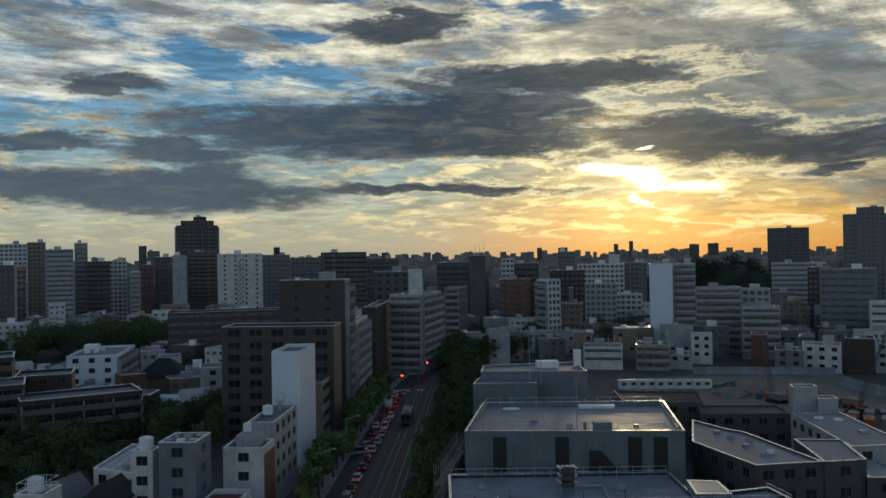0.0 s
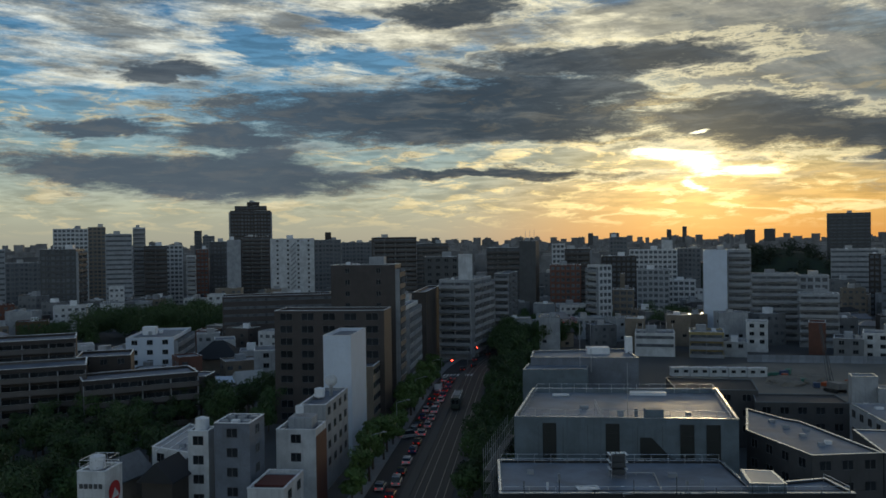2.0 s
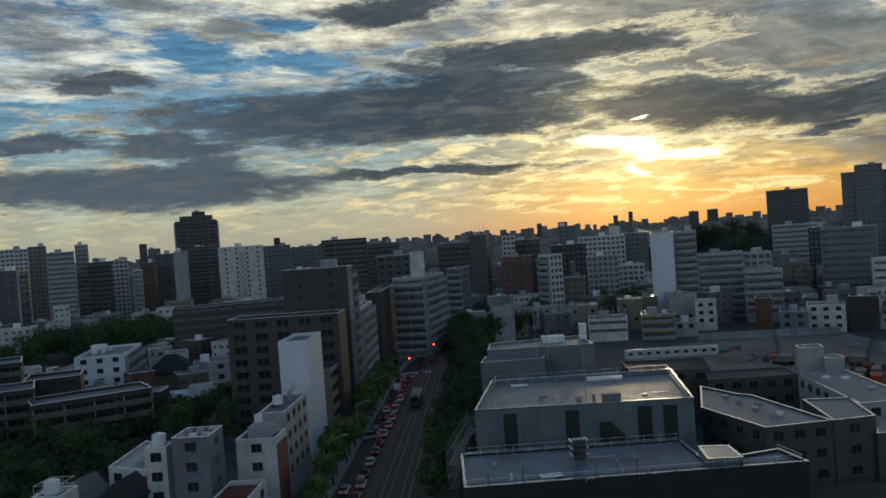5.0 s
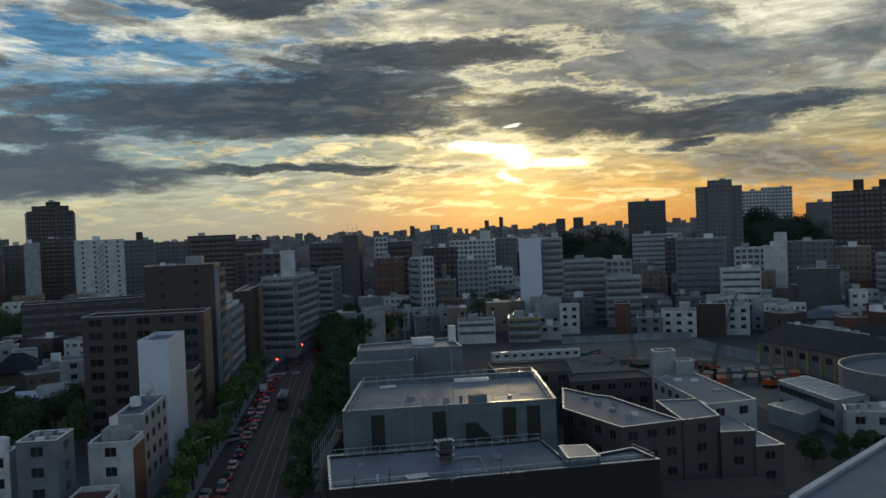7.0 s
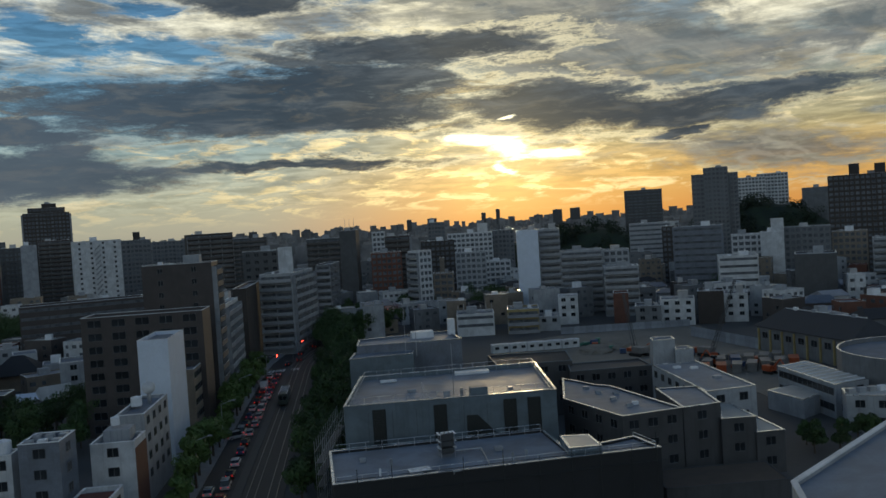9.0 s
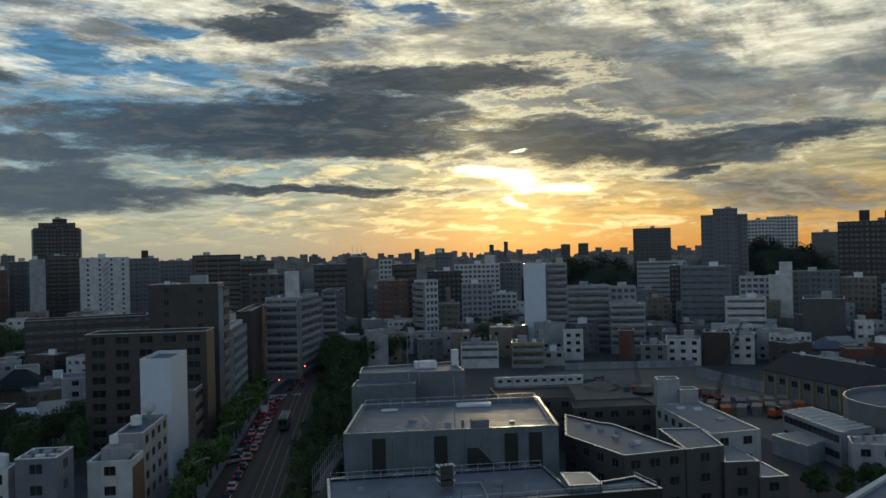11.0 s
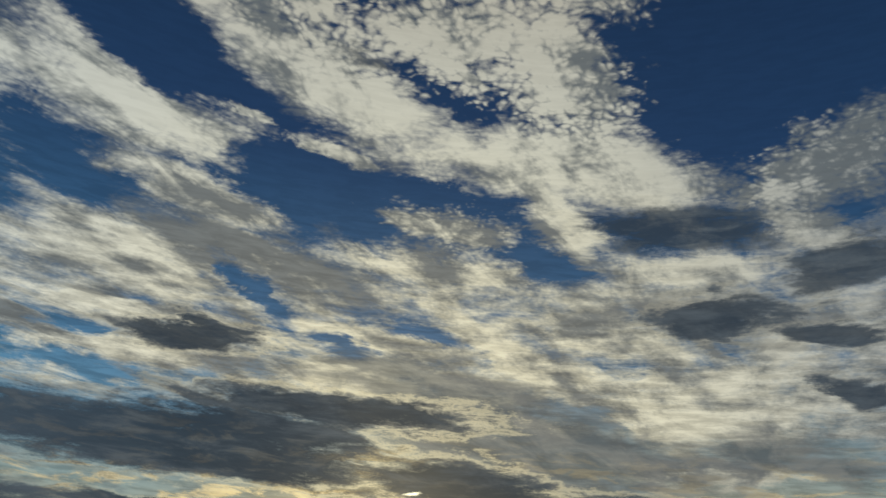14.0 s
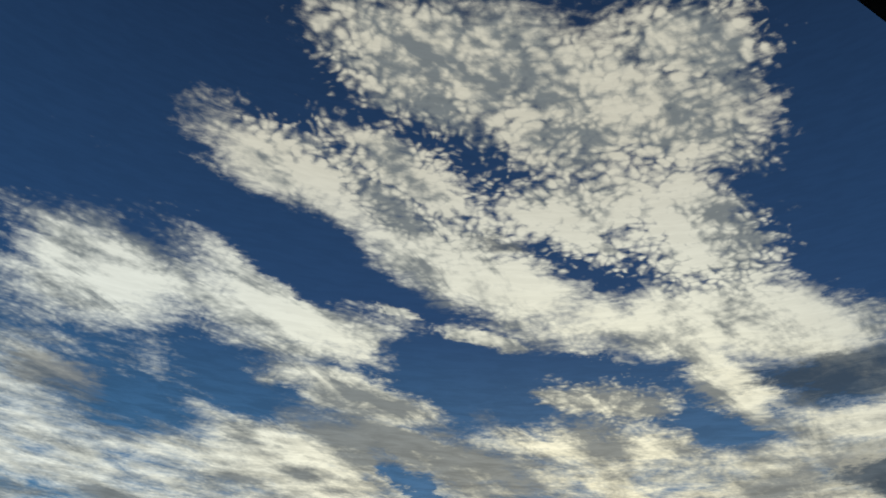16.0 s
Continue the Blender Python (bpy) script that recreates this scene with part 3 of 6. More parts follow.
# ---- ground ----
def sheet(name, corners, z, mat, label, category, thick=0.3):
    bm = bmesh.new()
    top = [bm.verts.new((px, py, z)) for px, py in corners]
    bm.faces.new(top)
    res = bmesh.ops.extrude_face_region(bm, geom=bm.faces[:])
    bmesh.ops.translate(bm, vec=(0, 0, -thick), verts=[v for v in res["geom"] if isinstance(v, bmesh.types.BMVert)])
    bmesh.ops.recalc_face_normals(bm, faces=bm.faces[:])
    ob = new(name, mesh_of(name, bm, mat))
    return tagged(ob, label, category, kind="structure")


sheet("ground", [(-4900, -4900), (4900, -4900), (4900, 4900), (-4900, 4900)], 0.0, GROUND, "dark town ground between the houses", "ground", 1.0)
# ---- buildings ----
building("dark glass office high-rise far over the low town", -522.6, 751.0, 34.9, 44.8, 30.0, 126.3, CHARCOAL, front="bands", storey=4)
building("narrow reddish brown apartment block beside the high-rise", -398.5, 584.0, 34.3, 9.0, 14.0, 68.0, BROWN, front="windows")
building("pale grey office block with long window bands", -289.4, 442.8, 41.1, 27.3, 18.0, 42.1, PALE, front="bands")
building("low grey concrete apartment block", -308.8, 523.7, 30.5, 21.6, 16.0, 32.8, GREY, front="windows")
building("dark apartment block with a white stair edge", -232.4, 431.2, 10.0, 18.3, 14.7, 41.9, CHARCOAL, front="windows", right="balconies")
building("white residential slab block over the dark roofs", -306.9, 580.9, 27.9, 23.2, 14.0, 55.8, WHITE, front="windows")
building("tan apartment tower with a stepped top", -308.9, 624.8, 26.3, 12.5, 14.0, 57.7, TAN, front="windows")
building("pale grey blank-sided block with window bands below", -240.2, 514.7, 25.0, 15.9, 16.0, 50.7, PALE, front="bands")
building("slim white stair tower with a roof mast", -243.8, 553.7, 23.8, 8.2, 10.0, 55.4, WHITE, front="balconies")
building("brown brick apartment block with an orange side", -227.2, 541.2, 22.8, 14.7, 14.0, 42.8, BROWN, front="balconies")
building("small white apartment block among the roofs", -230.5, 582.0, 21.6, 11.9, 12.0, 42.9, WHITE, front="windows")
building("narrow white balcony block in the low town", -198.2, 529.1, 20.5, 6.1, 10.0, 36.2, WHITE, front="balconies")
building("narrow orange-brown tiled apartment block", -205.5, 570.1, 19.8, 8.2, 12.0, 39.9, BRICK, front="windows")
building("dark slim tower block in the distance", -293.7, 804.0, 20.1, 7.2, 12.0, 56.5, CHARCOAL, front="windows")
building("grey block with a sloping top storey in the distance", -284.3, 807.4, 19.4, 11.6, 12.0, 51.3, GREY, front="windows")
building("dark grey flat-roofed apartment block", -201.5, 593.7, 18.8, 13.0, 14.0, 45.1, CHARCOAL, front="windows")
building("pale concrete slab with a blank narrow face", -172.4, 538.0, 17.8, 8.9, 10.0, 46.0, PALE, front="blank")
building("tall dark brown residential tower with balcony edges", -204.1, 683.2, 16.6, 32.5, 26.0, 70.6, DARKBROWN, front="windows", left="balconies", right="balconies")
building("brown apartment block in front of the tower", -181.2, 621.1, 16.3, 21.8, 14.0, 48.7, BROWN, front="balconies")
building("white apartment block with a zigzag outside stair", -131.6, 531.9, 18.8, 27.1, 16.0, 46.3, WHITE, front="pairs", stair=True)
building("dark grey apartment block with a chimney stack", -120.8, 594.9, 11.5, 19.2, 14.0, 45.4, GREY, front="windows")
building("grey apartment block of middle height", -105.8, 648.4, 9.3, 28.5, 14.0, 43.1, GREY, front="windows")
building("brown apartment block with banded balconies", -63.5, 524.1, 12.8, 27.3, 16.0, 46.2, DARKBROWN, front="balconies", right="windows")
building("dark apartment block with banded balconies", -46.0, 605.3, 4.3, 25.5, 14.0, 41.7, CHARCOAL, front="balconies")
building("tall brown brick apartment block beside the avenue", -33.5, 215.4, -3.0, 16.9, 8.9, 37.9, BROWN, front="pairs", right="balconies")
building("lower brown wing with rows of deep window bays", -39.3, 199.9, -3.0, 26.9, 9.9, 27.5, BROWN, front="bays", gear=False, right="blank")
building("tall narrow white blank-walled slab building", -31.6, 172.8, -3.0, 5.8, 14.5, 24.9, BLUEWHITE, front="blank", right="blank")
building("low brown building behind the white slab", -29.3, 191.5, -3.0, 3.7, 11.0, 15.4, TAN, front="blank", right="bands")
building("white apartment block with slanted street balconies", -26.2, 247.6, -3.0, 2.8, 25.9, 25.0, WHITE, front="blank", right="balconies")
building("small white building between taller blocks", -24.8, 280.9, -3.0, 1.5, 28.1, 16.3, WHITE, front="blank", right="windows")
building("dark red-brown tiled building on the avenue", -23.5, 290.1, -3.0, 4.2, 37.9, 26.9, DARKBROWN, front="blank", right="blank")
building("pale balcony apartment slab along the avenue", -10.5, 315.9, -14.0, 12.1, 30.1, 29.4, PALE, front="balconies", right="balconies")
building("white lift tower over the balcony slab", -10.7, 314.8, 1.9, 5.3, 6.0, 38.4, WHITE, front="blank")
building("dark mid-rise block behind the balcony slab", -22.2, 356.3, 3.6, 14.9, 14.0, 36.9, CHARCOAL, front="windows")
building("grey balcony apartment block at the avenue bend", 6.0, 384.1, -10.0, 6.6, 27.7, 28.6, GREY, front="balconies", right="windows")
building("tall dark concrete tower with roof masts", 19.1, 436.5, -10.4, 8.5, 14.0, 43.0, CHARCOAL, front="blank", masts=True)
building("dark apartment block beside the concrete tower", 5.8, 477.0, -0.7, 19.1, 14.0, 39.2, CHARCOAL, front="balconies")
building("red-brown brick apartment block", 37.4, 430.4, -5.0, 15.7, 14.0, 30.4, BRICK, front="windows")
building("brown balcony tower behind the brick block", 46.0, 454.7, -5.8, 13.6, 14.0, 38.4, BROWN, front="balconies", right="balconies")
building("white flat-roofed block in the dense middle town", 39.7, 504.4, -4.5, 7.9, 12.0, 40.8, WHITE, front="windows")
building("grey and white apartment block with blank end wall", 49.0, 384.0, 30.0, 7.5, 8.5, 31.6, WHITE, front="windows", left="balconies")
building("beige building with a small roof turret", 61.9, 397.2, -8.9, 9.8, 14.0, 19.6, TAN, front="windows")
building("small square roof turret on the beige building", 61.4, 396.3, -8.8, 2.2, 4.0, 27.0, TAN, front="blank")
building("dark brown apartment block in shade", 72.8, 482.5, -8.6, 19.5, 16.0, 33.5, DARKBROWN, front="windows")
building("pale apartment block with central dark bay", 84.0, 439.0, -10.8, 16.6, 14.0, 27.3, PALE, front="windows")
building("white apartment block on the rise", 99.2, 517.6, -10.8, 28.5, 14.0, 36.4, WHITE, front="windows")
building("slim white tower with lit edges", 111.3, 534.5, -11.8, 6.7, 12.0, 41.9, WHITE, front="blank")
building("small white block beside the wooded slope", 104.3, 464.4, -12.7, 15.1, 12.0, 20.1, WHITE, front="windows")
building("grey mid-rise block behind white roofs", 123.9, 532.8, -13.1, 15.5, 14.0, 36.8, GREY, front="windows")
building("grey block in the distance beside the white slab", 96.0, 638.8, -8.5, 13.2, 12.0, 44.5, GREY, front="windows")
building("white end slab of the stepped housing block", 95.3, 360.6, -12.8, 9.4, 14.0, 38.3, BLUEWHITE, front="blank")
building("white balcony housing block upper part", 105.7, 361.9, -14.3, 9.5, 14.0, 38.3, PALE, front="balconies")
building("white stepped housing block middle part", 118.8, 356.7, -16.4, 18.5, 12.0, 28.0, PALE, front="balconies")
building("white stepped housing block end part", 130.8, 356.8, -18.2, 19.7, 12.0, 27.1, PALE, front="windows")
building("low white front part of the housing block", 128.6, 334.1, -19.1, 14.3, 12.0, 21.0, PALE, front="balconies")
building("dark square office block on the hill", 315.7, 751.4, -22.8, 34.6, 30.0, 62.9, CHARCOAL, front="bands")
building("pale office block with regular window rows", 218.0, 503.9, -23.4, 30.8, 18.0, 35.4, PALE, front="bands")
building("brown apartment block under the hill", 210.2, 461.4, -24.5, 10.5, 14.0, 33.5, DARKBROWN, front="windows")
building("tall grey residential tower with a window grid", 281.9, 543.2, -27.4, 30.6, 24.0, 66.0, GREY, front="windows")
building("central crown of the grey tower", 280.8, 539.3, -27.5, 16.2, 20.0, 70.2, GREY, front="windows")
building("white hospital-like block on the hill", 381.6, 668.8, -29.7, 22.7, 20.0, 66.3, WHITE, front="windows")
building("white stepped upper block on the hill", 401.3, 668.8, -31.0, 25.3, 20.0, 68.9, WHITE, front="windows")
building("grey blank block behind hill trees", 389.7, 589.9, -33.5, 19.0, 14.0, 53.2, GREY, front="blank")
building("massive dark brown apartment slab on the hill", 317.2, 427.1, -36.7, 43.9, 24.0, 56.5, DARKBROWN, front="windows")
building("dark lift house on the brown slab", 308.1, 428.8, -35.7, 5.4, 8.0, 62.7, DARKBROWN, front="blank")
building("dark second lift house on the brown slab", 318.7, 421.0, -37.1, 5.6, 8.0, 62.1, DARKBROWN, front="blank")
building("blue-grey apartment block with floor lines", 180.3, 366.0, -30.2, 22.0, 16.0, 34.9, BLUEGREY, front="bands")
building("white office block with bold bands", 180.4, 331.0, -24.7, 15.9, 14.0, 22.1, WHITE, front="bands")
building("white school block with a lit roof edge", 218.6, 389.9, -29.3, 15.3, 14.0, 28.5, WHITE, front="windows")
building("white end tower of the school block", 224.6, 377.2, -30.8, 10.7, 14.0, 29.4, WHITE, front="blank")
building("small white roof house on the end tower", 228.4, 378.4, -31.1, 5.9, 8.0, 35.6, WHITE, front="blank")
building("grey school wing with window rows", 245.3, 379.7, -32.9, 21.3, 14.0, 30.8, GREY, front="windows")
building("dark windowless cube building", 202.5, 308.5, -33.3, 15.5, 18.0, 22.3, CHARCOAL, front="blank")
building("tan apartment block under the brown slab", 264.0, 373.0, -35.3, 15.8, 14.0, 27.3, TAN, front="windows")
building("pale apartment block with balconies beyond the hall", 261.3, 337.7, -37.7, 17.6, 14.0, 24.8, PALE, front="balconies")
building("low grey office row beyond the hall", 244.4, 300.1, -39.2, 19.3, 14.0, 14.3, GREY, front="bands")
building("dark red mid-rise building behind the yard", 147.0, 291.0, -26.8, 9.3, 12.0, 12.4, DARKBROWN, front="blank")
building("white low building with windows behind the yard", 157.3, 291.2, -28.4, 8.5, 12.0, 10.7, WHITE, front="windows")
building("small white workshop by the yard", 135.1, 294.5, -24.6, 12.5, 12.0, 10.0, WHITE, front="windows")
building("grey low workshop with bright roof by the yard", 122.9, 293.3, -22.7, 9.3, 12.0, 8.5, GREY, front="windows")
building("small white cube building in the low town", 100.6, 321.6, -17.4, 7.8, 10.0, 11.5, WHITE, front="windows")
building("white low building with roof frames", 60.3, 313.3, -10.9, 14.3, 14.0, 8.6, WHITE, front="bands", frames=True)
building("yellow-fronted apartment building near the yard", 78.4, 309.2, -14.2, 12.1, 14.0, 9.4, YELLOW, front="balconies")
building("grey block beside the yellow building", 88.8, 309.5, -16.0, 8.5, 12.0, 5.6, PALE, front="windows")
building("rust brown hoarding building by the yard", 119.8, 312.9, -21.0, 5.8, 10.0, 12.0, BRICK, front="blank")
building("dark terraced apartment building with pale balcony edges", -116.2, 187.9, 26.1, 36.2, 14.0, 15.6, DARKBROWN, front="balconies", gear=False)
building("dark lower terrace with pale balcony edges", -86.1, 193.7, 31.8, 25.9, 12.0, 12.9, DARKBROWN, front="balconies", gear=False)
building("upper terrace of the dark apartment building", -125.1, 200.0, 26.3, 36.3, 14.0, 20.5, DARKBROWN, front="balconies", gear=False)
building("middle terrace of the dark apartment building", -101.3, 208.7, 20.1, 13.0, 12.0, 15.7, DARKBROWN, front="windows", gear=False)
building("white four-storey building with a pale flat roof", -106.3, 255.7, 10.0, 14.1, 27.4, 15.8, BLUEWHITE, front="windows", right="balconies")
building("small white sign building with a roof tank", -51.0, 102.8, -3.0, 3.7, 4.4, 15.4, WHITE, front="blank", right="blank")
building("grey tiled apartment building with a roof terrace", -39.9, 126.0, -3.0, 5.6, 6.8, 16.6, BLUEGREY, front="windows", gear=False, right="windows")
building("white corner building with a red-brown street side", -32.1, 134.2, -3.0, 6.6, 6.4, 13.7, WHITE, front="windows", right="brick")
building("pale mid-rise building behind the white corner building", -31.7, 151.5, -3.0, 4.7, 17.0, 15.3, PALE, front="blank", right="windows")
building("small white house with a dark red roof", -32.9, 121.1, -3.0, 5.5, 9.8, 8.6, WHITE, front="blank", right="windows")
building("grey house behind the bright roofs", -45.9, 126.1, -3.0, 3.3, 3.4, 15.0, WHITE, front="windows", right="blank")
building("long brown school block among trees", -86.6, 325.7, 17.9, 43.1, 14.0, 23.2, BROWN, front="bands", gear=False)
building("pale low block with roof frames in the low town", -69.5, 246.4, 15.8, 7.0, 12.0, 11.9, PALE, front="windows")
building("stepped crown of the dark residential tower", -203.5, 682.3, 16.6, 26.0, 18.0, 74.6, DARKBROWN, front="windows")
building("roof house on the dark residential tower", -201.0, 680.9, 16.4, 10.3, 10.0, 77.8, DARKBROWN, front="blank")
building("slim dark stack on the grey apartment block", -120.2, 594.5, 11.4, 4.5, 5.0, 50.8, DARKBROWN, front="blank")


# ---- the low complex of flat roofs in front ----
WALL_GREY = material("grey_panel_wall", (0.145, 0.185, 0.215), rough=0.6, streaks=0.3)
WALL_DARK = material("dark_concrete_wall", (0.085, 0.085, 0.088), rough=0.8, streaks=0.4)
# grey membrane; its blue tint stands for sky mirrored in the roof
ROOF_WET = material("sky_tinted_grey_membrane", (0.2, 0.235, 0.29), rough=0.54, vary=0.3, scale=0.25, bump=0.08)
# pale roofs; on the stepped wings this colour also stands for sunlight
ROOF_LIGHT = material("pale_and_sunlit_roof", (0.5, 0.49, 0.46), rough=0.45, vary=0.15, scale=0.3)


def prism(label, corners, h, wall, roof, styles=None, lip=0.8, storey=3.2, base=0.0, name="school_building", coping=COPING, rim=0.32):
    """A flat-roofed block on any outline (corners run counter-clockwise); styles: openings by edge."""
    cx, cy = sum(p[0] for p in corners) / len(corners), sum(p[1] for p in corners) / len(corners)
    house = thing(name, cx, cy, base, 0, label, "building")
    FOOT.append((cx, cy, max(math.hypot(p[0] - cx, p[1] - cy) for p in corners)))
    pts = [(p[0] - cx, p[1] - cy) for p in corners]
    h -= base
    bm = bmesh.new()
    slab(bm, pts, 0.0, h - lip)
    part("wall", bm, wall, house)
    bm = bmesh.new()
    slab(bm, [tuple(p) for p in offset(pts, 0.3)], h - lip, h - lip + 0.15)
    part("roof", bm, roof, house)
    bm = bmesh.new()
    ring(bm, pts, 0.0, 0.28, h - lip, h - 0.1)
    part("parapet", bm, wall, house)
    bm = bmesh.new()
    ring(bm, pts, 0.06, rim, h - 0.1, h)
    part("coping", bm, coping, house, "pale metal coping")
    for i, style in (styles or {}).items():
        p, q = Vector(pts[i]), Vector(pts[(i + 1) % len(pts)])
        mid, a = (p + q) / 2, math.degrees(math.atan2(q.y - p.y, q.x - p.x))
        facade(house, style, (q - p).length, h, pose(mid.x, mid.y, 0, 0, 0, a), storey, wall)
    house["cx"], house["cy"] = cx, cy
    return house


RAILING = material("pale_painted_rail", (0.72, 0.74, 0.76), rough=0.3, metal=0.7, vary=0.1, bump=0.0)


def railing(house, pts, z, high=1.1, gap=2.2):
    """A steel guard rail along a line on a roof, in the house's own metres."""
    post = None
    for p, q in zip(pts, pts[1:]):
        p, q = Vector((*p, z)), Vector((*q, z))
        for up in (high, high * 0.55):
            bm = bmesh.new()
            tube(bm, p + Vector((0, 0, up)), q + Vector((0, 0, up)), 0.035, n=6)
            part("guard_rail", bm, RAILING, house, "pale painted guard rail")
        n = max(1, int((q - p).length / gap))
        for i in range(n + 1):
            at = p.lerp(q, i / n)
            if ("post", high) not in SHAPES:
                bm = bmesh.new()
                tube(bm, (0, 0, 0), (0, 0, high), 0.035, n=6)
                SHAPES[("post", high)] = mesh_of("post", bm, RAILING)
            put_part("rail_post", SHAPES[("post", high)], house, Matrix.Translation(at))


def local(house, p):
    return (p[0] - house["cx"], p[1] - house["cy"])


def units(house, places, z):
    for px, py, w, d, h in places:
        q = local(house, (px, py))
        roof_unit(house, q[0], q[1], z, w, d, h)


B = [(3.0, 130.2), (37.2, 128.0), (40.8, 153.8), (7.1, 154.9)]
block_b = prism("grey panelled building with a railed flat roof", B, 16.0, WALL_GREY, ROOF_WET, {}, lip=1.0)
inner = [tuple(p) for p in offset([local(block_b, p) for p in B], 0.9)]
railing(block_b, inner + inner[:1], 15.2, 1.7)
units(block_b, [(20, 133, 1.0, 0.8, 1.1), (22.5, 133, 0.5, 0.5, 1.4), (15, 140, 1.4, 1.2, 0.5), (31, 134, 0.8, 0.8, 0.6), (12, 151, 3.0, 1.2, 0.35), (27, 152, 3.6, 1.2, 0.4)], 15.2)
bm = bmesh.new()
ring(bm, [local(block_b, q) for q in ((24.5, 151.2), (31.0, 150.8), (31.2, 152.6), (24.7, 153.0))], 0.0, 0.35, 15.2, 15.75)
part("roof_light", bm, PARAPET, block_b, "pale rim of a roof light")
bm = bmesh.new()
box(bm, *local(block_b, (23.4, 129.4)), 14.6, *local(block_b, (26.2, 131.2)), 17.1)
bmesh.ops.bevel(bm, geom=bm.edges[:], offset=0.08, segments=1, affect="EDGES")
part("roof_hood", bm, WALL_GREY, block_b, "grey hood on the roof edge")
railing(block_b, [local(block_b, (16.6, 131.2)), local(block_b, (16.8, 140.0))], 15.2, 1.5)
FRONT_B = math.degrees(math.atan2(B[1][1] - B[0][1], B[1][0] - B[0][0]))


LOUVRE = material("dark_louvre_and_stair_shade", (0.028, 0.033, 0.033), rough=0.6, grain=10.0)


def louvre_bay(wide, high):
    """A dark recessed bay: backing, frame bars and sloping blades."""
    bm = bmesh.new()
    box(bm, -wide / 2, -0.05, -high / 2, wide / 2, 0.02, high / 2)
    for sx in (-1, 1):
        box(bm, sx * wide / 2 - 0.05, -0.14, -high / 2, sx * wide / 2 + 0.05, 0.0, high / 2)
    n = int(high / 0.28)
    for i in range(n):
        z = -high / 2 + (i + 0.5) * high / n
        box(bm, -wide / 2 + 0.05, -0.12, z - 0.03, wide / 2 - 0.05, -0.05, z + 0.03)
    return mesh_of("louvre_bay", bm, LOUVRE)


BAY = louvre_bay(2.0, 6.2)
for u in (0.16, 0.445, 0.775, 0.89):
    p = Vector(local(block_b, B[0])).lerp(Vector(local(block_b, B[1])), u)
    put_part("louvre_panel", BAY, block_b, pose(p.x, p.y - 0.03, 11.9, 0, 0, FRONT_B))
# vertical panel joints of the front
for i in range(1, 9):
    p = Vector(local(block_b, B[0])).lerp(Vector(local(block_b, B[1])), i / 9)
    put_part("panel_joint", box_mesh_once(0.05, 0.03, 14.0, WALL_DARK), block_b, pose(p.x, p.y - 0.012, 7.6, 0, 0, FRONT_B))
# slanting stair's shade, laid on the wall as a flat dark sheet
p = Vector(local(block_b, B[0])).lerp(Vector(local(block_b, B[1])), 0.66)
bm = bmesh.new()
outline = [(-3.2, 8.2), (2.8, 9.6), (1.4, 9.9), (-1.4, 12.9), (-3.2, 12.9)]
rim = [[bm.verts.new((ox, oy, oz)) for ox, oz in outline] for oy in (-0.07, 0.05)]
bm.faces.new(rim[0])
bm.faces.new(rim[1][::-1])
for i in range(5):
    j = (i + 1) % 5
    bm.faces.new((rim[0][j], rim[0][i], rim[1][i], rim[1][j]))
bmesh.ops.recalc_face_normals(bm, faces=bm.faces)
shade_sheet = part("stair_opening", bm, LOUVRE, block_b, "dark sheet shaped as the shade of a slanting stair")
shade_sheet.matrix_basis = pose(p.x, p.y, 0, 0, 0, FRONT_B)
bm = bmesh.new()
tube(bm, (*local(block_b, (21.1, 132.4)), 15.0), (*local(block_b, (21.1, 132.4)), 24.0), 0.07, 0.04)
part("mast", bm, STEEL, block_b)

A = [(0.4, 106.7), (45.8, 107.5), (44.6, 114.3), (33.4, 111.1), (33.2, 123.1), (0.3, 123.2)]
NETTING = material("dark_site_netting", (0.035, 0.036, 0.038), rough=0.9, grain=12.0)
block_a = prism("low front building with a wet grey roof", A, 11.0, NETTING, ROOF_WET, {}, lip=0.6)
inner = [tuple(p) for p in offset([local(block_a, p) for p in A], 0.5)]
railing(block_a, inner[:3], 10.5, 1.2, 3.2)
railing(block_a, inner[4:], 10.5, 1.4, 2.4)
prism("small roof house with a bright pale roof", [(32.9, 108.6), (37.5, 108.3), (37.7, 114.4), (33.6, 115.1)], 11.9, WALL_GREY, ROOF_LIGHT, lip=0.2, base=10.6, name="roof_house")


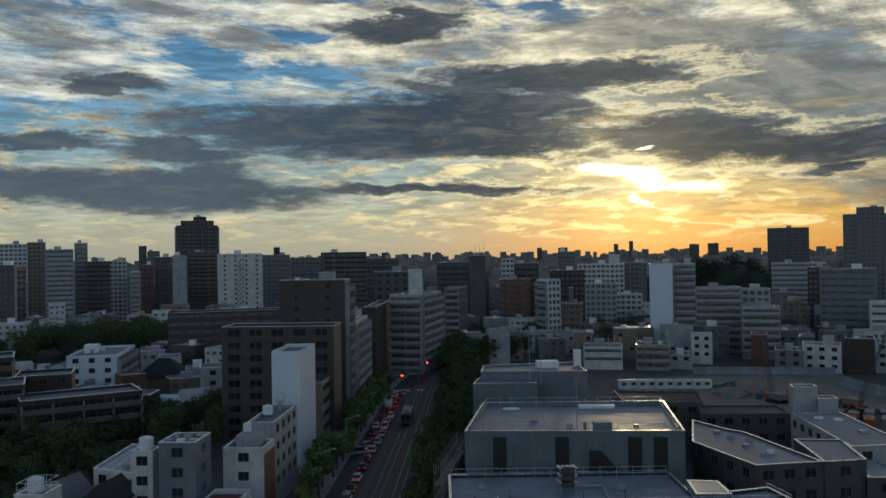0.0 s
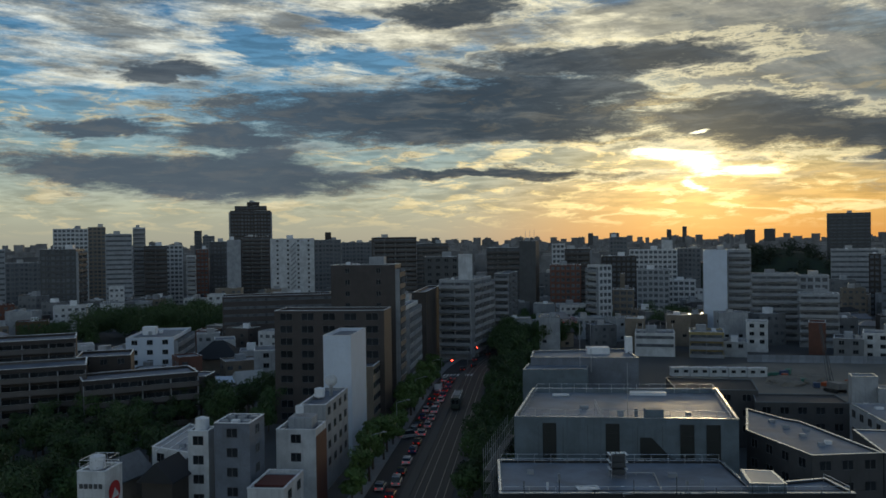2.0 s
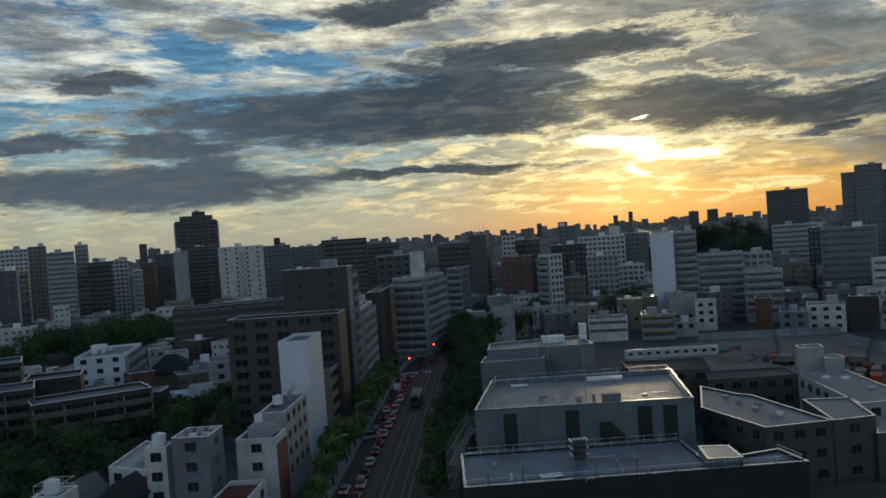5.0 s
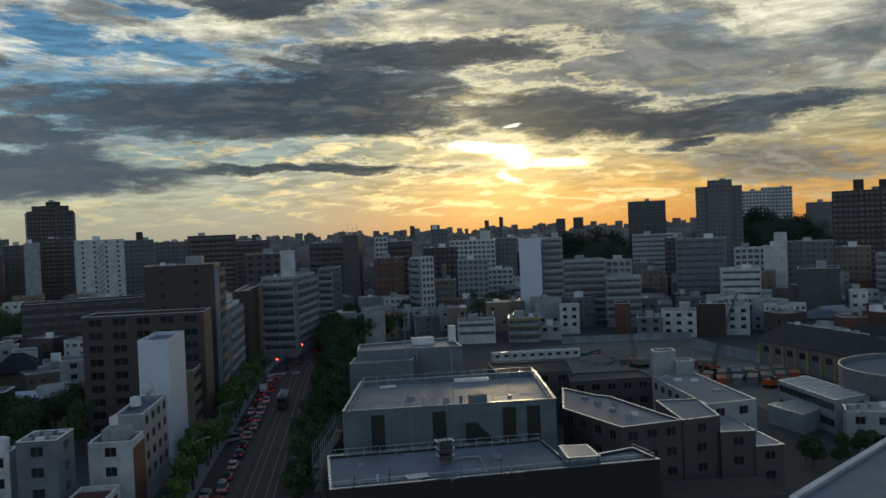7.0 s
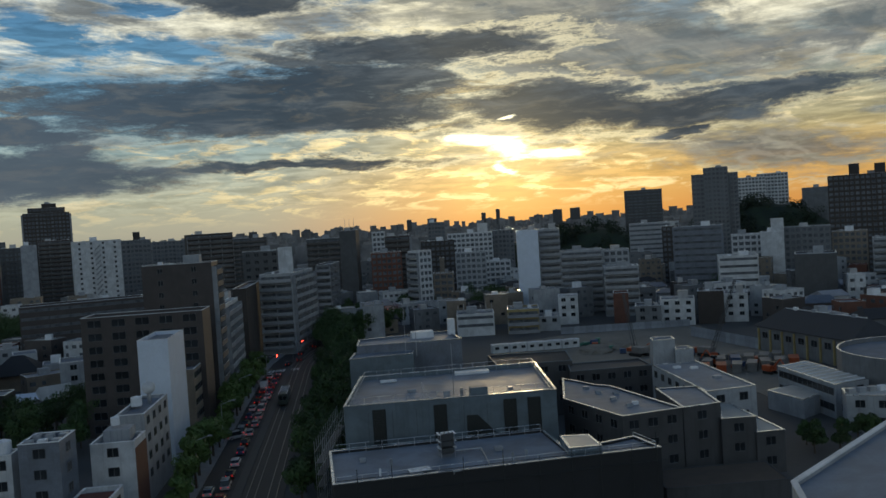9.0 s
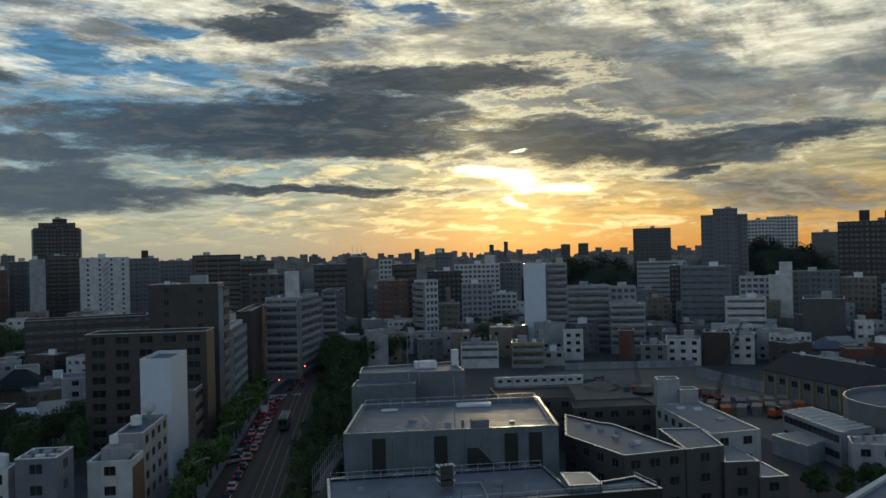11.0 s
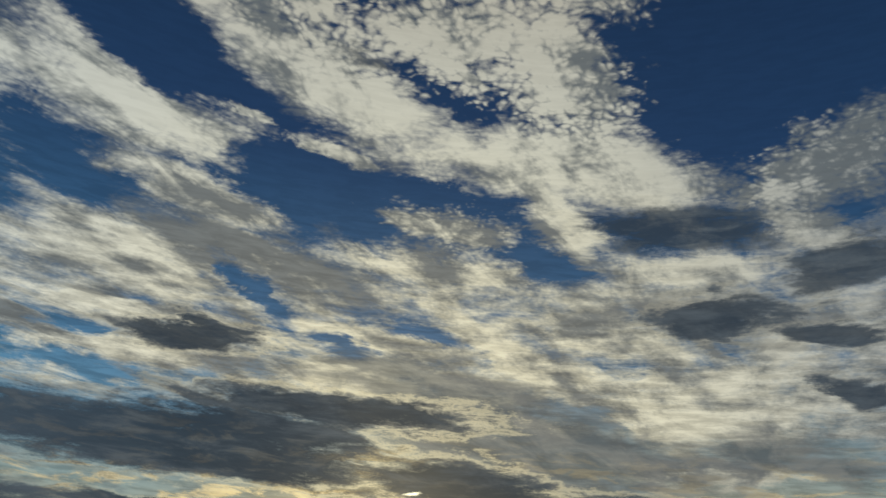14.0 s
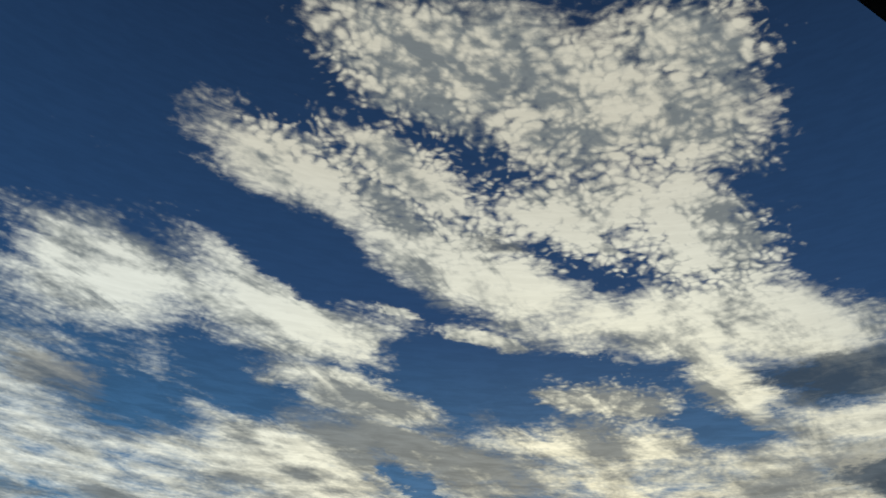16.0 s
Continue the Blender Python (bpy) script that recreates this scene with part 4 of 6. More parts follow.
def cooling_rack(x, y, z):
    rack = thing("cooling_unit", x, y, z, 4, "galvanised cooling unit in a steel frame on the roof", "cooling unit")
    for i, (dx, dy) in enumerate(((-1, -0.8), (1, -0.8), (1, 0.8), (-1, 0.8))):
        bm = bmesh.new()
        tube(bm, (dx, dy, 0), (dx, dy, 3.4), 0.06, n=6)
        part("leg", bm, STEEL, rack)
    for zz in (0.9, 1.7, 2.5, 3.3):
        bm = bmesh.new()
        ring(bm, [(-1, -0.8), (1, -0.8), (1, 0.8), (-1, 0.8)], 0.06, 0.06, zz - 0.06, zz + 0.06)
        part("frame_ring", bm, CHARCOAL, rack)
    for zz in (0.5, 1.5, 2.5):
        bm = bmesh.new()
        box(bm, -0.9, -0.7, zz, 0.9, 0.7, zz + 0.8)
        bmesh.ops.bevel(bm, geom=bm.edges[:], offset=0.08, segments=1, affect="EDGES")
        part("fan_casing", bm, CHARCOAL, rack, "dark casing of a fan")
    for zz in (1.3, 2.3, 3.3):
        for sx in (-1, 1):
            bm = bmesh.new()
            box(bm, sx * 1.12 - 0.16, -0.9, zz, sx * 1.12 + 0.16, 0.9, zz + 0.09)
            part("cap", bm, PARAPET, rack, "bright metal cap")
    for i in range(3):
        bm = bmesh.new()
        tube(bm, (-0.62 + 0.62 * i, -0.1, 3.35), (-0.62 + 0.62 * i, -0.1, 3.55), 0.26, n=12)
        part("fan_hood", bm, PARAPET, rack, "bright round fan hood")


units(block_a, [(*p, w, d, h) for p, w, d, h in (((11.6, 108.6), 1.8, 1.2, 0.4), ((8.6, 112.9), 0.4, 0.4, 1.3), ((6.8, 109.6), 0.3, 0.3, 1.1), ((25.1, 109.6), 0.4, 0.4, 1.4), ((27.2, 110.2), 0.4, 0.4, 1.4), ((24.5, 115.7), 1.2, 0.9, 0.7), ((4.9, 117.2), 0.9, 0.9, 0.6))], 10.5)
hatch = thing("roof_hatch", *(12.1, 109.5), 10.52, 8, "pale metal roof hatch on the wet front roof", "hatch")
bm = bmesh.new()
box(bm, -1.4, -0.8, 0, 1.4, 0.8, 0.35)
part("kerb", bm, WALL_GREY, hatch)
bm = bmesh.new()
box(bm, -1.5, -0.9, 0.35, 1.5, 0.9, 0.45)
bmesh.ops.bevel(bm, geom=bm.edges[:], offset=0.03, segments=1, affect="EDGES")
part("cover", bm, PARAPET, hatch, "bright metal cover")
for f in (0.07, 0.17, 0.27, 0.38, 0.5, 0.61, 0.71, 0.8, 0.9, 0.98):
    p = Vector(local(block_a, A[0])).lerp(Vector(local(block_a, A[1])), f)
    bm = bmesh.new()
    tube(bm, (p.x, p.y - 0.5, 0), (p.x, p.y - 0.5, 12.4 + 0.9 * math.sin(f * 40)), 0.05, n=6)
    part("scaffold_pole", bm, LOUVRE, block_a, "thin dark scaffold pole")
for zz in (11.5, 9.3):
    p, q = local(block_a, A[0]), local(block_a, A[1])
    bm = bmesh.new()
    tube(bm, (p[0] - 1, p[1] - 0.56, zz), (q[0] + 1, q[1] - 0.56, zz), 0.04, n=6)
    part("scaffold_ledger", bm, LOUVRE, block_a)
RACK = (16.9, 115.5)
cooling_rack(RACK[0], RACK[1], 10.55)
for p, q in (((17.2, 116.7), (22.1, 116.6)), ((22.1, 116.6), (21.5, 107.6)), ((21.5, 107.6), (16.3, 106.9))):
    pipe = thing("roof_pipe", p[0], p[1], 10.55, 0, "insulated pipe run over the roof", "pipe", "pipes on the front roof")
    bm = bmesh.new()
    tube(bm, (0, 0, 0.35), (q[0] - p[0], q[1] - p[1], 0.35), 0.11, n=8)
    part("pipe", bm, STEEL, pipe)
    for f in (0.02, 0.5, 0.98):
        put_part("pipe_stand", box_mesh_once(0.12, 0.3, 0.4, STEEL), pipe, Matrix.Translation(((q[0] - p[0]) * f, (q[1] - p[1]) * f, 0.2)))

C = [(5.8, 170.5), (19.1, 171.0), (20.3, 178.7), (7.3, 178.6)]
prism("grey roof house with pale edges", C, 17.0, WALL_GREY, ROOF_WET, {}, lip=0.5)
D = [(7.8, 178.2), (30.5, 176.2), (30.1, 190.8), (8.8, 187.9)]
block_d = prism("grey panelled hall with a pale roof edge", D, 18.5, BLUEGREY, ROOF_WET, {}, lip=0.6)
units(block_d, [((D[0][0] + D[1][0]) / 2 + 4, D[0][1] + 8, 5, 3, 1.6), ((D[0][0] + D[1][0]) / 2 + 11, D[0][1] + 9, 1.6, 1.6, 3.8)], 17.9)
for mast_x in (17.8, 20.1):
    bm = bmesh.new()
    mast = thing("radio_mast", mast_x, 172.7, 0, 0, "thin steel radio mast beside the hall roof", "mast", "radio masts")
    tube(bm, (0, 0, 16.0), (0, 0, 27.5), 0.09, 0.04)
    part("pole", bm, STEEL, mast)

E = [(41.3, 138.0), (45.9, 122.1), (56.6, 123.6), (52.4, 144.7), (50.4, 146.8), (46.6, 155.6)]
block_e = prism("low brown building with a grey angular roof", E, 12.0, WALL_DARK, ROOF_WET, {0: "windows", 1: "windows"}, lip=0.5)
units(block_e, [(*p, 1.0, 0.8, 0.6) for p in ((48.6, 140.7), (51.1, 138.6), (49.1, 134.6), (51.3, 130.1), (49.8, 128.9), (47.7, 144.9))], 11.6)
E2 = [(56.7, 123.5), (63.6, 124.5), (66.0, 137.6), (58.6, 138.6)]
prism("angular grey roofed wing", E2, 12.0, WALL_DARK, ROOF_WET, {0: "windows"}, lip=0.4)
E3 = [(65.4, 132.6), (75.2, 133.7), (76.9, 160.1), (67.2, 160.2)]
block_e3 = prism("long grey roofed wing with pale walls", E3, 12.0, PALE, ROOF_WET, {0: "windows", 3: "windows"}, lip=0.4)
units(block_e3, [(*p, 1.4, 1.0, 0.5) for p in ((73.2, 153.5), (72.8, 143.4), (70.5, 155.5))], 11.7)
# both stepped wings: the sunlit look is put into the pale roof colour
E4 = [(63.2, 123.7), (68.9, 123.0), (70.0, 136.1), (68.5, 135.1)]
prism("stepped wing with a bright low-sun roof", E4, 9.5, WALL_DARK, ROOF_LIGHT, {0: "windows"}, lip=0.3)
E5 = [(68.6, 122.6), (73.5, 122.5), (74.0, 131.1), (73.0, 131.0)]
prism("lowest stepped wing with a roof coloured as sunlit", E5, 7.0, WALL_DARK, ROOF_LIGHT, {0: "windows"}, lip=0.3)
SHED = [(48.0, 111.5), (66.0, 109.5), (67.5, 118.5), (49.0, 120.0)]
prism("low dark shed with a flat brown roof", SHED, 3.6, WALL_DARK, BARK, {}, lip=0.2, name="shed", coping=WALL_DARK, rim=0.15)
P1 = [(70.3, 166.5), (75.1, 165.9), (76.0, 169.8), (71.3, 170.4)]
prism("pale stair tower on the flat roofs", P1, 16.0, PALE, ROOF, {}, lip=0.4)
P2 = [(74.4, 164.3), (78.3, 163.9), (78.8, 167.5), (75.5, 167.7)]
prism("small pale roof house beside the stair tower", P2, 14.0, PALE, ROOF, {}, lip=0.3)
E0 = [(51.7, 166.3), (69.3, 165.2), (70.1, 174.1), (53.9, 175.2)]
prism("dark flat-roofed court building", E0, 11.0, WALL_DARK, WALL_DARK, {0: "windows"}, lip=0.5, coping=WALL_GREY, rim=0.12)
E00 = [(38.0, 175.4), (54.4, 173.5), (57.2, 186.8), (38.9, 189.9)]
prism("dark flat-roofed block beside the railed roof", E00, 12.0, WALL_DARK, ROOF_DARK, {0: "windows"}, lip=0.5, coping=WALL_GREY, rim=0.12)
N = [(27.7, 45.7), (24.5, 38.1), (33.6, 35.3), (59.3, 61.7), (42.6, 56.3)]
prism("neighbouring block with a broad white roof edge", N, 27.0, PALE, ROOF_WET, {}, lip=0.5, name="apartment_building", coping=material("white_painted_coping", (0.78, 0.78, 0.78), rough=0.5))

# ---- avenue ----
KERB = material("kerb_stone", (0.3, 0.3, 0.3))
BALLAST = material("track_bed", (0.085, 0.078, 0.07), grain=9.0)
RAIL = material("worn_rail", (0.3, 0.28, 0.26), rough=0.5, metal=0.9, bump=0.0)


def along(y, off=0.0):
    """The avenue's x at a distance ahead; off: metres to the right of the packed car lane."""
    bend = max(0.0, y - 262.0)
    return -18.2 + (y - 139.0) * 0.042 + off + bend * bend * 0.0024


def ribbon(name, off0, off1, z0, z1, mat, label, category, kind="structure", y0=40, y1=420):
    bm = bmesh.new()
    ys = [y0 + 10 * i for i in range(int((y1 - y0) / 10) + 1)]
    rows = [[bm.verts.new((along(yy, o), yy, z)) for o, z in ((off0, z0), (off0, z1), (off1, z1), (off1, z0))] for yy in ys]
    for a, b in zip(rows, rows[1:]):
        for i in range(3):
            bm.faces.new((a[i], a[i + 1], b[i + 1], b[i]))
    bmesh.ops.recalc_face_normals(bm, faces=bm.faces[:])
    return tagged(new(name, mesh_of(name, bm, mat)), label, category, kind=kind)


ribbon("road", -4.4, 1.6, 0.0, 0.1, ASPHALT, "asphalt avenue with jammed car lanes", "road")
ribbon("pavement", -7.2, -4.6, 0.0, 0.25, KERB, "paved walk beside the avenue", "pavement")
ribbon("kerb", -4.6, -4.4, 0.0, 0.26, KERB, "stone kerb of the avenue", "kerb")
ribbon("verge", 1.65, 3.3, 0.0, 0.28, GROUND, "dark strip between the cars and the tracks", "verge")
ribbon("track_bed", 3.35, 10.6, 0.0, 0.16, BALLAST, "tramway bed with two tracks", "tramway")
for off in (4.3, 5.7, 7.9, 9.3):
    ribbon("tram_rail", off - 0.06, off + 0.06, 0.1, 0.32, RAIL, "worn steel tram rail", "rail", "structure")
for i in range(9):
    y0 = 150 + i * 12
    bm = bmesh.new()
    box(bm, -0.08, -2.5, 0, 0.08, 2.5, 0.012)
    ob = new("lane_mark", mesh_of("lane_mark", bm, PAINT))
    ob.matrix_basis = pose(along(y0, -1.15), y0, 0.1, 0, 0, -2.4)
    tagged(ob, "white dashed lane mark on the asphalt", "road marking", "lane marks", "structure")
for i in range(9):
    bm = bmesh.new()
    box(bm, -0.35, -2.0, 0, 0.35, 2.0, 0.012)
    ob = new("crossing_stripe", mesh_of("crossing_stripe", bm, PAINT))
    ob.matrix_basis = pose(along(265, -3.4 + 1.1 * i), 265 + 0.15 * i, 0.17, 0, 0, -4)
    tagged(ob, "white stripe of the zebra crossing", "road marking", "zebra crossing", "structure")

# ---- cars ----
TYRE = material("tyre_rubber", (0.02, 0.02, 0.02), bump=0.0)


def lamp_material(name, colour, power):
    m = bpy.data.materials.new(name)
    m.use_nodes = True
    b = m.node_tree.nodes["Principled BSDF"]
    b.inputs["Base Color"].default_value = (*colour, 1)
    b.inputs["Emission Color"].default_value = (*colour, 1)
    b.inputs["Emission Strength"].default_value = power
    return m


TAIL = lamp_material("lit_tail_lamp", (1.0, 0.03, 0.02), 0.75)
HEAD = lamp_material("lit_head_lamp", (1.0, 0.85, 0.6), 1.0)
CAR_PAINT = {n: material(n + "_car_paint", c, rough=0.3, vary=0.04, bump=0.0, coat=0.6, metal=0.1) for n, c in (("white", (0.7, 0.7, 0.72)), ("silver", (0.42, 0.44, 0.46)), ("black", (0.02, 0.02, 0.022)), ("red", (0.3, 0.02, 0.02)), ("blue", (0.04, 0.08, 0.2)), ("yellow", (0.4, 0.26, 0.05)))}


def car(colour, kind):
    L, W, H = {"car": (3.9, 1.6, 1.45), "van": (3.9, 1.62, 1.85), "truck": (5.2, 1.85, 2.5)}[kind]
    c = thing("car" if kind != "truck" else "box_truck", 0, -500, 0.1, 0, colour + " " + {"car": "saloon car waiting in the jam", "van": "van waiting in the traffic jam", "truck": "box truck waiting in the jam"}[kind], kind, "vehicles on the avenue")
    hood = 0.24 if kind == "car" else 0.12
    bm = bmesh.new()
    prof = [(-L / 2, 0.3), (L / 2, 0.3), (L / 2, 0.75), (L / 2 - L * hood, 0.92), (-L / 2 + 0.4, 0.98), (-L / 2, 0.85)]
    extrude_profile(bm, prof, -W / 2, W / 2)
    bmesh.ops.bevel(bm, geom=bm.edges[:], offset=0.07, segments=2, affect="EDGES")
    part("body", bm, CAR_PAINT[colour], c)
    bm = bmesh.new()
    prof = [(L / 2 - L * hood, 0.9), (L / 2 - L * hood - 0.7, H - 0.08), (-L / 2 + 0.55, H - 0.08), (-L / 2 + 0.15, 0.9)]
    extrude_profile(bm, prof, -W / 2 + 0.1, W / 2 - 0.1)
    part("cabin_glass", bm, GLASS, c)
    bm = bmesh.new()
    prof = [(L / 2 - L * hood - 0.65, H - 0.08), (L / 2 - L * hood - 0.8, H), (-L / 2 + 0.65, H), (-L / 2 + 0.5, H - 0.08)]
    extrude_profile(bm, prof, -W / 2 + 0.12, W / 2 - 0.12)
    part("car_roof", bm, CAR_PAINT[colour], c)
    for sx in (-1, 1):
        for sy in (-1, 1):
            bm = bmesh.new()
            tube(bm, (sx * (W / 2 - 0.2), sy * L * 0.31, 0.32), (sx * (W / 2 + 0.01), sy * L * 0.31, 0.32), 0.32, n=12)
            rim = part("wheel", bm, TYRE, c)
            bm = bmesh.new()
            tube(bm, (sx * (W / 2 - 0.05), sy * L * 0.31, 0.32), (sx * (W / 2 + 0.03), sy * L * 0.31, 0.32), 0.18, n=10)
            part("rim", bm, STEEL, rim, "grey metal rim")
        bm = bmesh.new()
        box(bm, sx * (W / 2 - 0.22) - 0.12, -L / 2 - 0.03, 0.66, sx * (W / 2 - 0.22) + 0.12, -L / 2 + 0.02, 0.78)
        part("tail_lamp", bm, TAIL, c, "lit red tail lamp")
        bm = bmesh.new()
        box(bm, sx * (W / 2 - 0.3) - 0.16, L / 2 - 0.02, 0.6, sx * (W / 2 - 0.3) + 0.16, L / 2 + 0.02, 0.72)
        part("head_lamp", bm, HEAD if colour == "silver" else FRAME, c)
    if kind == "truck":
        bm = bmesh.new()
        box(bm, -W / 2, -L / 2 + 0.05, 0.95, W / 2, L / 2 - 1.5, H)
        part("cargo_box", bm, PARAPET, c)
    return c


rnd = random.Random(5)
MODELS = [car("white", "car"), car("silver", "car"), car("black", "car"), car("red", "car"), car("blue", "car"), car("white", "van"), car("silver", "van"), car("yellow", "car"), car("white", "truck")]
used = set()
for lane, first_y in ((0.0, 131.0), (-2.3, 186.0)):
    yy = first_y
    while yy < 259:
        i = rnd.choices(range(9), (2.5, 3, 7, 1, 2, 1, 1, 0.4, 0.3))[0]
        m = pose(along(yy, lane + rnd.uniform(-0.2, 0.2)), yy, 0.1, 0, 0, -2.2 + rnd.uniform(-1, 1))
        if i not in used:
            used.add(i)
            MODELS[i].matrix_basis = m
        else:
            copy_thing(MODELS[i], m)
        yy += (8.0 if i == 8 else 6.4) + rnd.uniform(0, 2.0)
copy_thing(MODELS[1], pose(along(143.8, -2.4), 143.8, 0.1, 0, 0, -2))
copy_thing(MODELS[6], pose(along(181.5, -2.9), 181.5, 0.1, 0, 0, -62))
for yy, o in ((275, 1.5), (283, 4.0), (296, 2.0), (312, 3)):
    copy_thing(MODELS[2], pose(along(yy, o), yy, 0.1, 0, 0, -10))
for i in range(9):
    if i not in used:
        MODELS[i].matrix_basis = pose(along(118 - 7 * i, -2.4), 118 - 7 * i, 0.1, 0, 0, -2)


def tram(x, y, yaw):
    c = thing("tram", x, y, 0.3, yaw, "dark green single-car tram with pale roof edges", "tram")
    bm = bmesh.new()
    box(bm, -1.15, -6, 0.4, 1.15, 6, 3.1)
    bmesh.ops.bevel(bm, geom=bm.edges[:], offset=0.2, segments=2, affect="EDGES")
    part("body", bm, material("dark_green_tram_paint", (0.05, 0.07, 0.06), rough=0.35, coat=0.4), c)
    for sx in (-1, 1):
        put_part("roof_edge", box_mesh_once(0.14, 11.6, 0.12, PARAPET), c, pose(sx * 1.0, 0, 3.1))
    for sx in (-1, 1):
        for j in range(6):
            put_part("tram_window", window_mesh(1.5, 0.9), c, pose(sx * 1.15, -4.6 + j * 1.85, 2.1, 0, 0, 90 * sx))
    put_part("tram_window", window_mesh(1.9, 1.1), c, pose(0, -6, 2.1))
    bm = bmesh.new()
    box(bm, -0.8, -3, 3.1, 0.8, 3, 3.4)
    part("roof_gear", bm, PALE, c)
    for yy in (-4.2, 4.2):
        bm = bmesh.new()
        box(bm, -1.0, yy - 0.9, 0.0, 1.0, yy + 0.9, 0.4)
        part("bogie", bm, TYRE, c)


TRAM_Y = 216.0
tram(along(TRAM_Y, 5.0), TRAM_Y, -2.4)


def signal(x, y, yaw):
    s = thing("traffic_light", x, y, 0.1, yaw, "traffic light showing red over the avenue", "traffic light", "traffic lights")
    bm = bmesh.new()
    tube(bm, (0, 0, 0), (0, 0, 6.2), 0.1, 0.08)
    part("pole", bm, STEEL, s)
    bm = bmesh.new()
    tube(bm, (0, 0, 6.0), (3.0, 0, 6.2), 0.06, 0.05)
    part("arm", bm, STEEL, s)
    bm = bmesh.new()
    box(bm, 2.2, -0.15, 5.9, 3.5, 0.15, 6.4)
    case = part("casing", bm, CHARCOAL, s)
    for i, m in enumerate((GLASS, GLASS, lamp_material("red_signal", (1.0, 0.02, 0.01), 40.0))):
        bm = bmesh.new()
        tube(bm, (2.45 + 0.42 * i, -0.16, 6.15), (2.45 + 0.42 * i, -0.22, 6.15), 0.18, n=12)
        part("lens", bm, m, case, "lit red lens" if i == 2 else "")


signal(-16.6, 257.2, 0)
signal(-9.4, 286.7, 0)
signal(28.0, 371.0, 0)
signal(33.2, 371.0, 0)


def street_lamp(x, y, yaw):
    s = thing("street_lamp", x, y, 0.2, yaw, "grey street lamp with a curved arm", "street lamp", "street lamps")
    bm = bmesh.new()
    tube(bm, (0, 0, 0), (0, 0, 8.5), 0.1, 0.07)
    part("pole", bm, STEEL, s)
    bm = bmesh.new()
    tube(bm, (0, 0, 8.4), (2.4, 0, 9.1), 0.06, 0.05)
    part("arm", bm, STEEL, s)
    bm = bmesh.new()
    box(bm, 2.2, -0.16, 9.0, 3.0, 0.16, 9.2)
    part("lamp_head", bm, PALE, s)


for yy in (148, 178, 208, 238):
    street_lamp(along(yy, -4.9), yy, 0)

# ---- construction yard ----
sheet("yard", [(52.7, 247.1), (69.4, 210.9), (101.7, 202.0), (98.0, 162.2), (126.1, 171.6), (138.2, 286.8), (86.8, 288.4), (59.4, 277.7)], 0.15, EARTH, "bare earth of the construction yard", "yard", 0.2)
HOARD = material("grey_hoarding_sheet", (0.3, 0.33, 0.38), rough=0.5, per_object=0.3, bump=0.0)


def hoarding(a, b, high=3.2):
    a, b = Vector(a), Vector(b)
    n = int((b - a).length / 2.4)
    yaw = math.degrees(math.atan2(b.y - a.y, b.x - a.x))
    f = thing("hoarding", a.x, a.y, 0, yaw, "grey steel hoarding round the construction yard", "fence")
    for i in range(n):
        put_part("panel", box_mesh_once(2.34, 0.08, high, HOARD), f, pose(1.2 + 2.4 * i, 0.02 * (i % 2), high / 2 + 0.1))


hoarding((124.7, 262.4), (134.9, 187.6), 3.4)
hoarding((87.6, 291.1), (135.4, 284.6), 2.6)


def cabin(x, y, yaw, label, mat, L=6.0, H=2.7):
    c = thing("site_cabin", x, y, 0.15, yaw, label, "cabin", "cabins and containers in the yard")
    bm = bmesh.new()
    box(bm, -L / 2, -1.2, 0, L / 2, 1.2, H)
    bmesh.ops.bevel(bm, geom=bm.edges[:], offset=0.06, segments=1, affect="EDGES")
    part("body", bm, mat, c)
    bm = bmesh.new()
    box(bm, -L / 2 - 0.08, -1.28, H, L / 2 + 0.08, 1.28, H + 0.1)
    part("roof", bm, PARAPET if mat is WHITE else mat, c)
    for sx in (-0.25, 0.25) if mat is WHITE else ():
        put_part("window", window_mesh(1.4, 0.9), c, pose(sx * L, -1.2, 1.6))


ROW = [(58.4, 263.0), (81.3, 260.9)]
for i in range(5):
    f = i / 4
    cabin(ROW[0][0] + (ROW[1][0] - ROW[0][0]) * f, ROW[0][1] + (ROW[1][1] - ROW[0][1]) * f, 4, "white site cabin standing in the yard", WHITE)
CONT = {"blue": material("blue_container", (0.05, 0.09, 0.19), rough=0.5), "orange": material("orange_container", (0.42, 0.085, 0.025), rough=0.5), "grey": material("grey_container", (0.19, 0.185, 0.18), rough=0.5), "green": material("green_container", (0.06, 0.2, 0.15), rough=0.5)}
rnd = random.Random(11)
YARD = (111.1, 204.8)
for i in range(14):
    n = rnd.choice(("grey", "grey", "grey", "grey", "blue", "blue", "green", "orange"))
    cabin(YARD[0] - 12 + (i % 7) * 4.2, YARD[1] - 4 + (i // 7) * 8 + rnd.uniform(-1, 1), 60 + rnd.uniform(-6, 6), n + " container stored in the yard", CONT[n], 5.5, 2.3)


def heap(x, y, r, h):
    t = thing("soil_heap", x, y, 0.1, 0, "brown heap of dug soil in the yard", "soil heap", "soil heaps")
    bm = bmesh.new()
    bmesh.ops.create_icosphere(bm, subdivisions=3, radius=1.0)
    for v in bm.verts:
        n = noise.noise(v.co * 2.2 + Vector((x, y, 0))) * 0.25
        v.co = Vector((v.co.x * r * (1 + n), v.co.y * r * (1 + n), max(-0.1, v.co.z) * h * (1 + n)))
    part("soil", bm, EARTH, t)


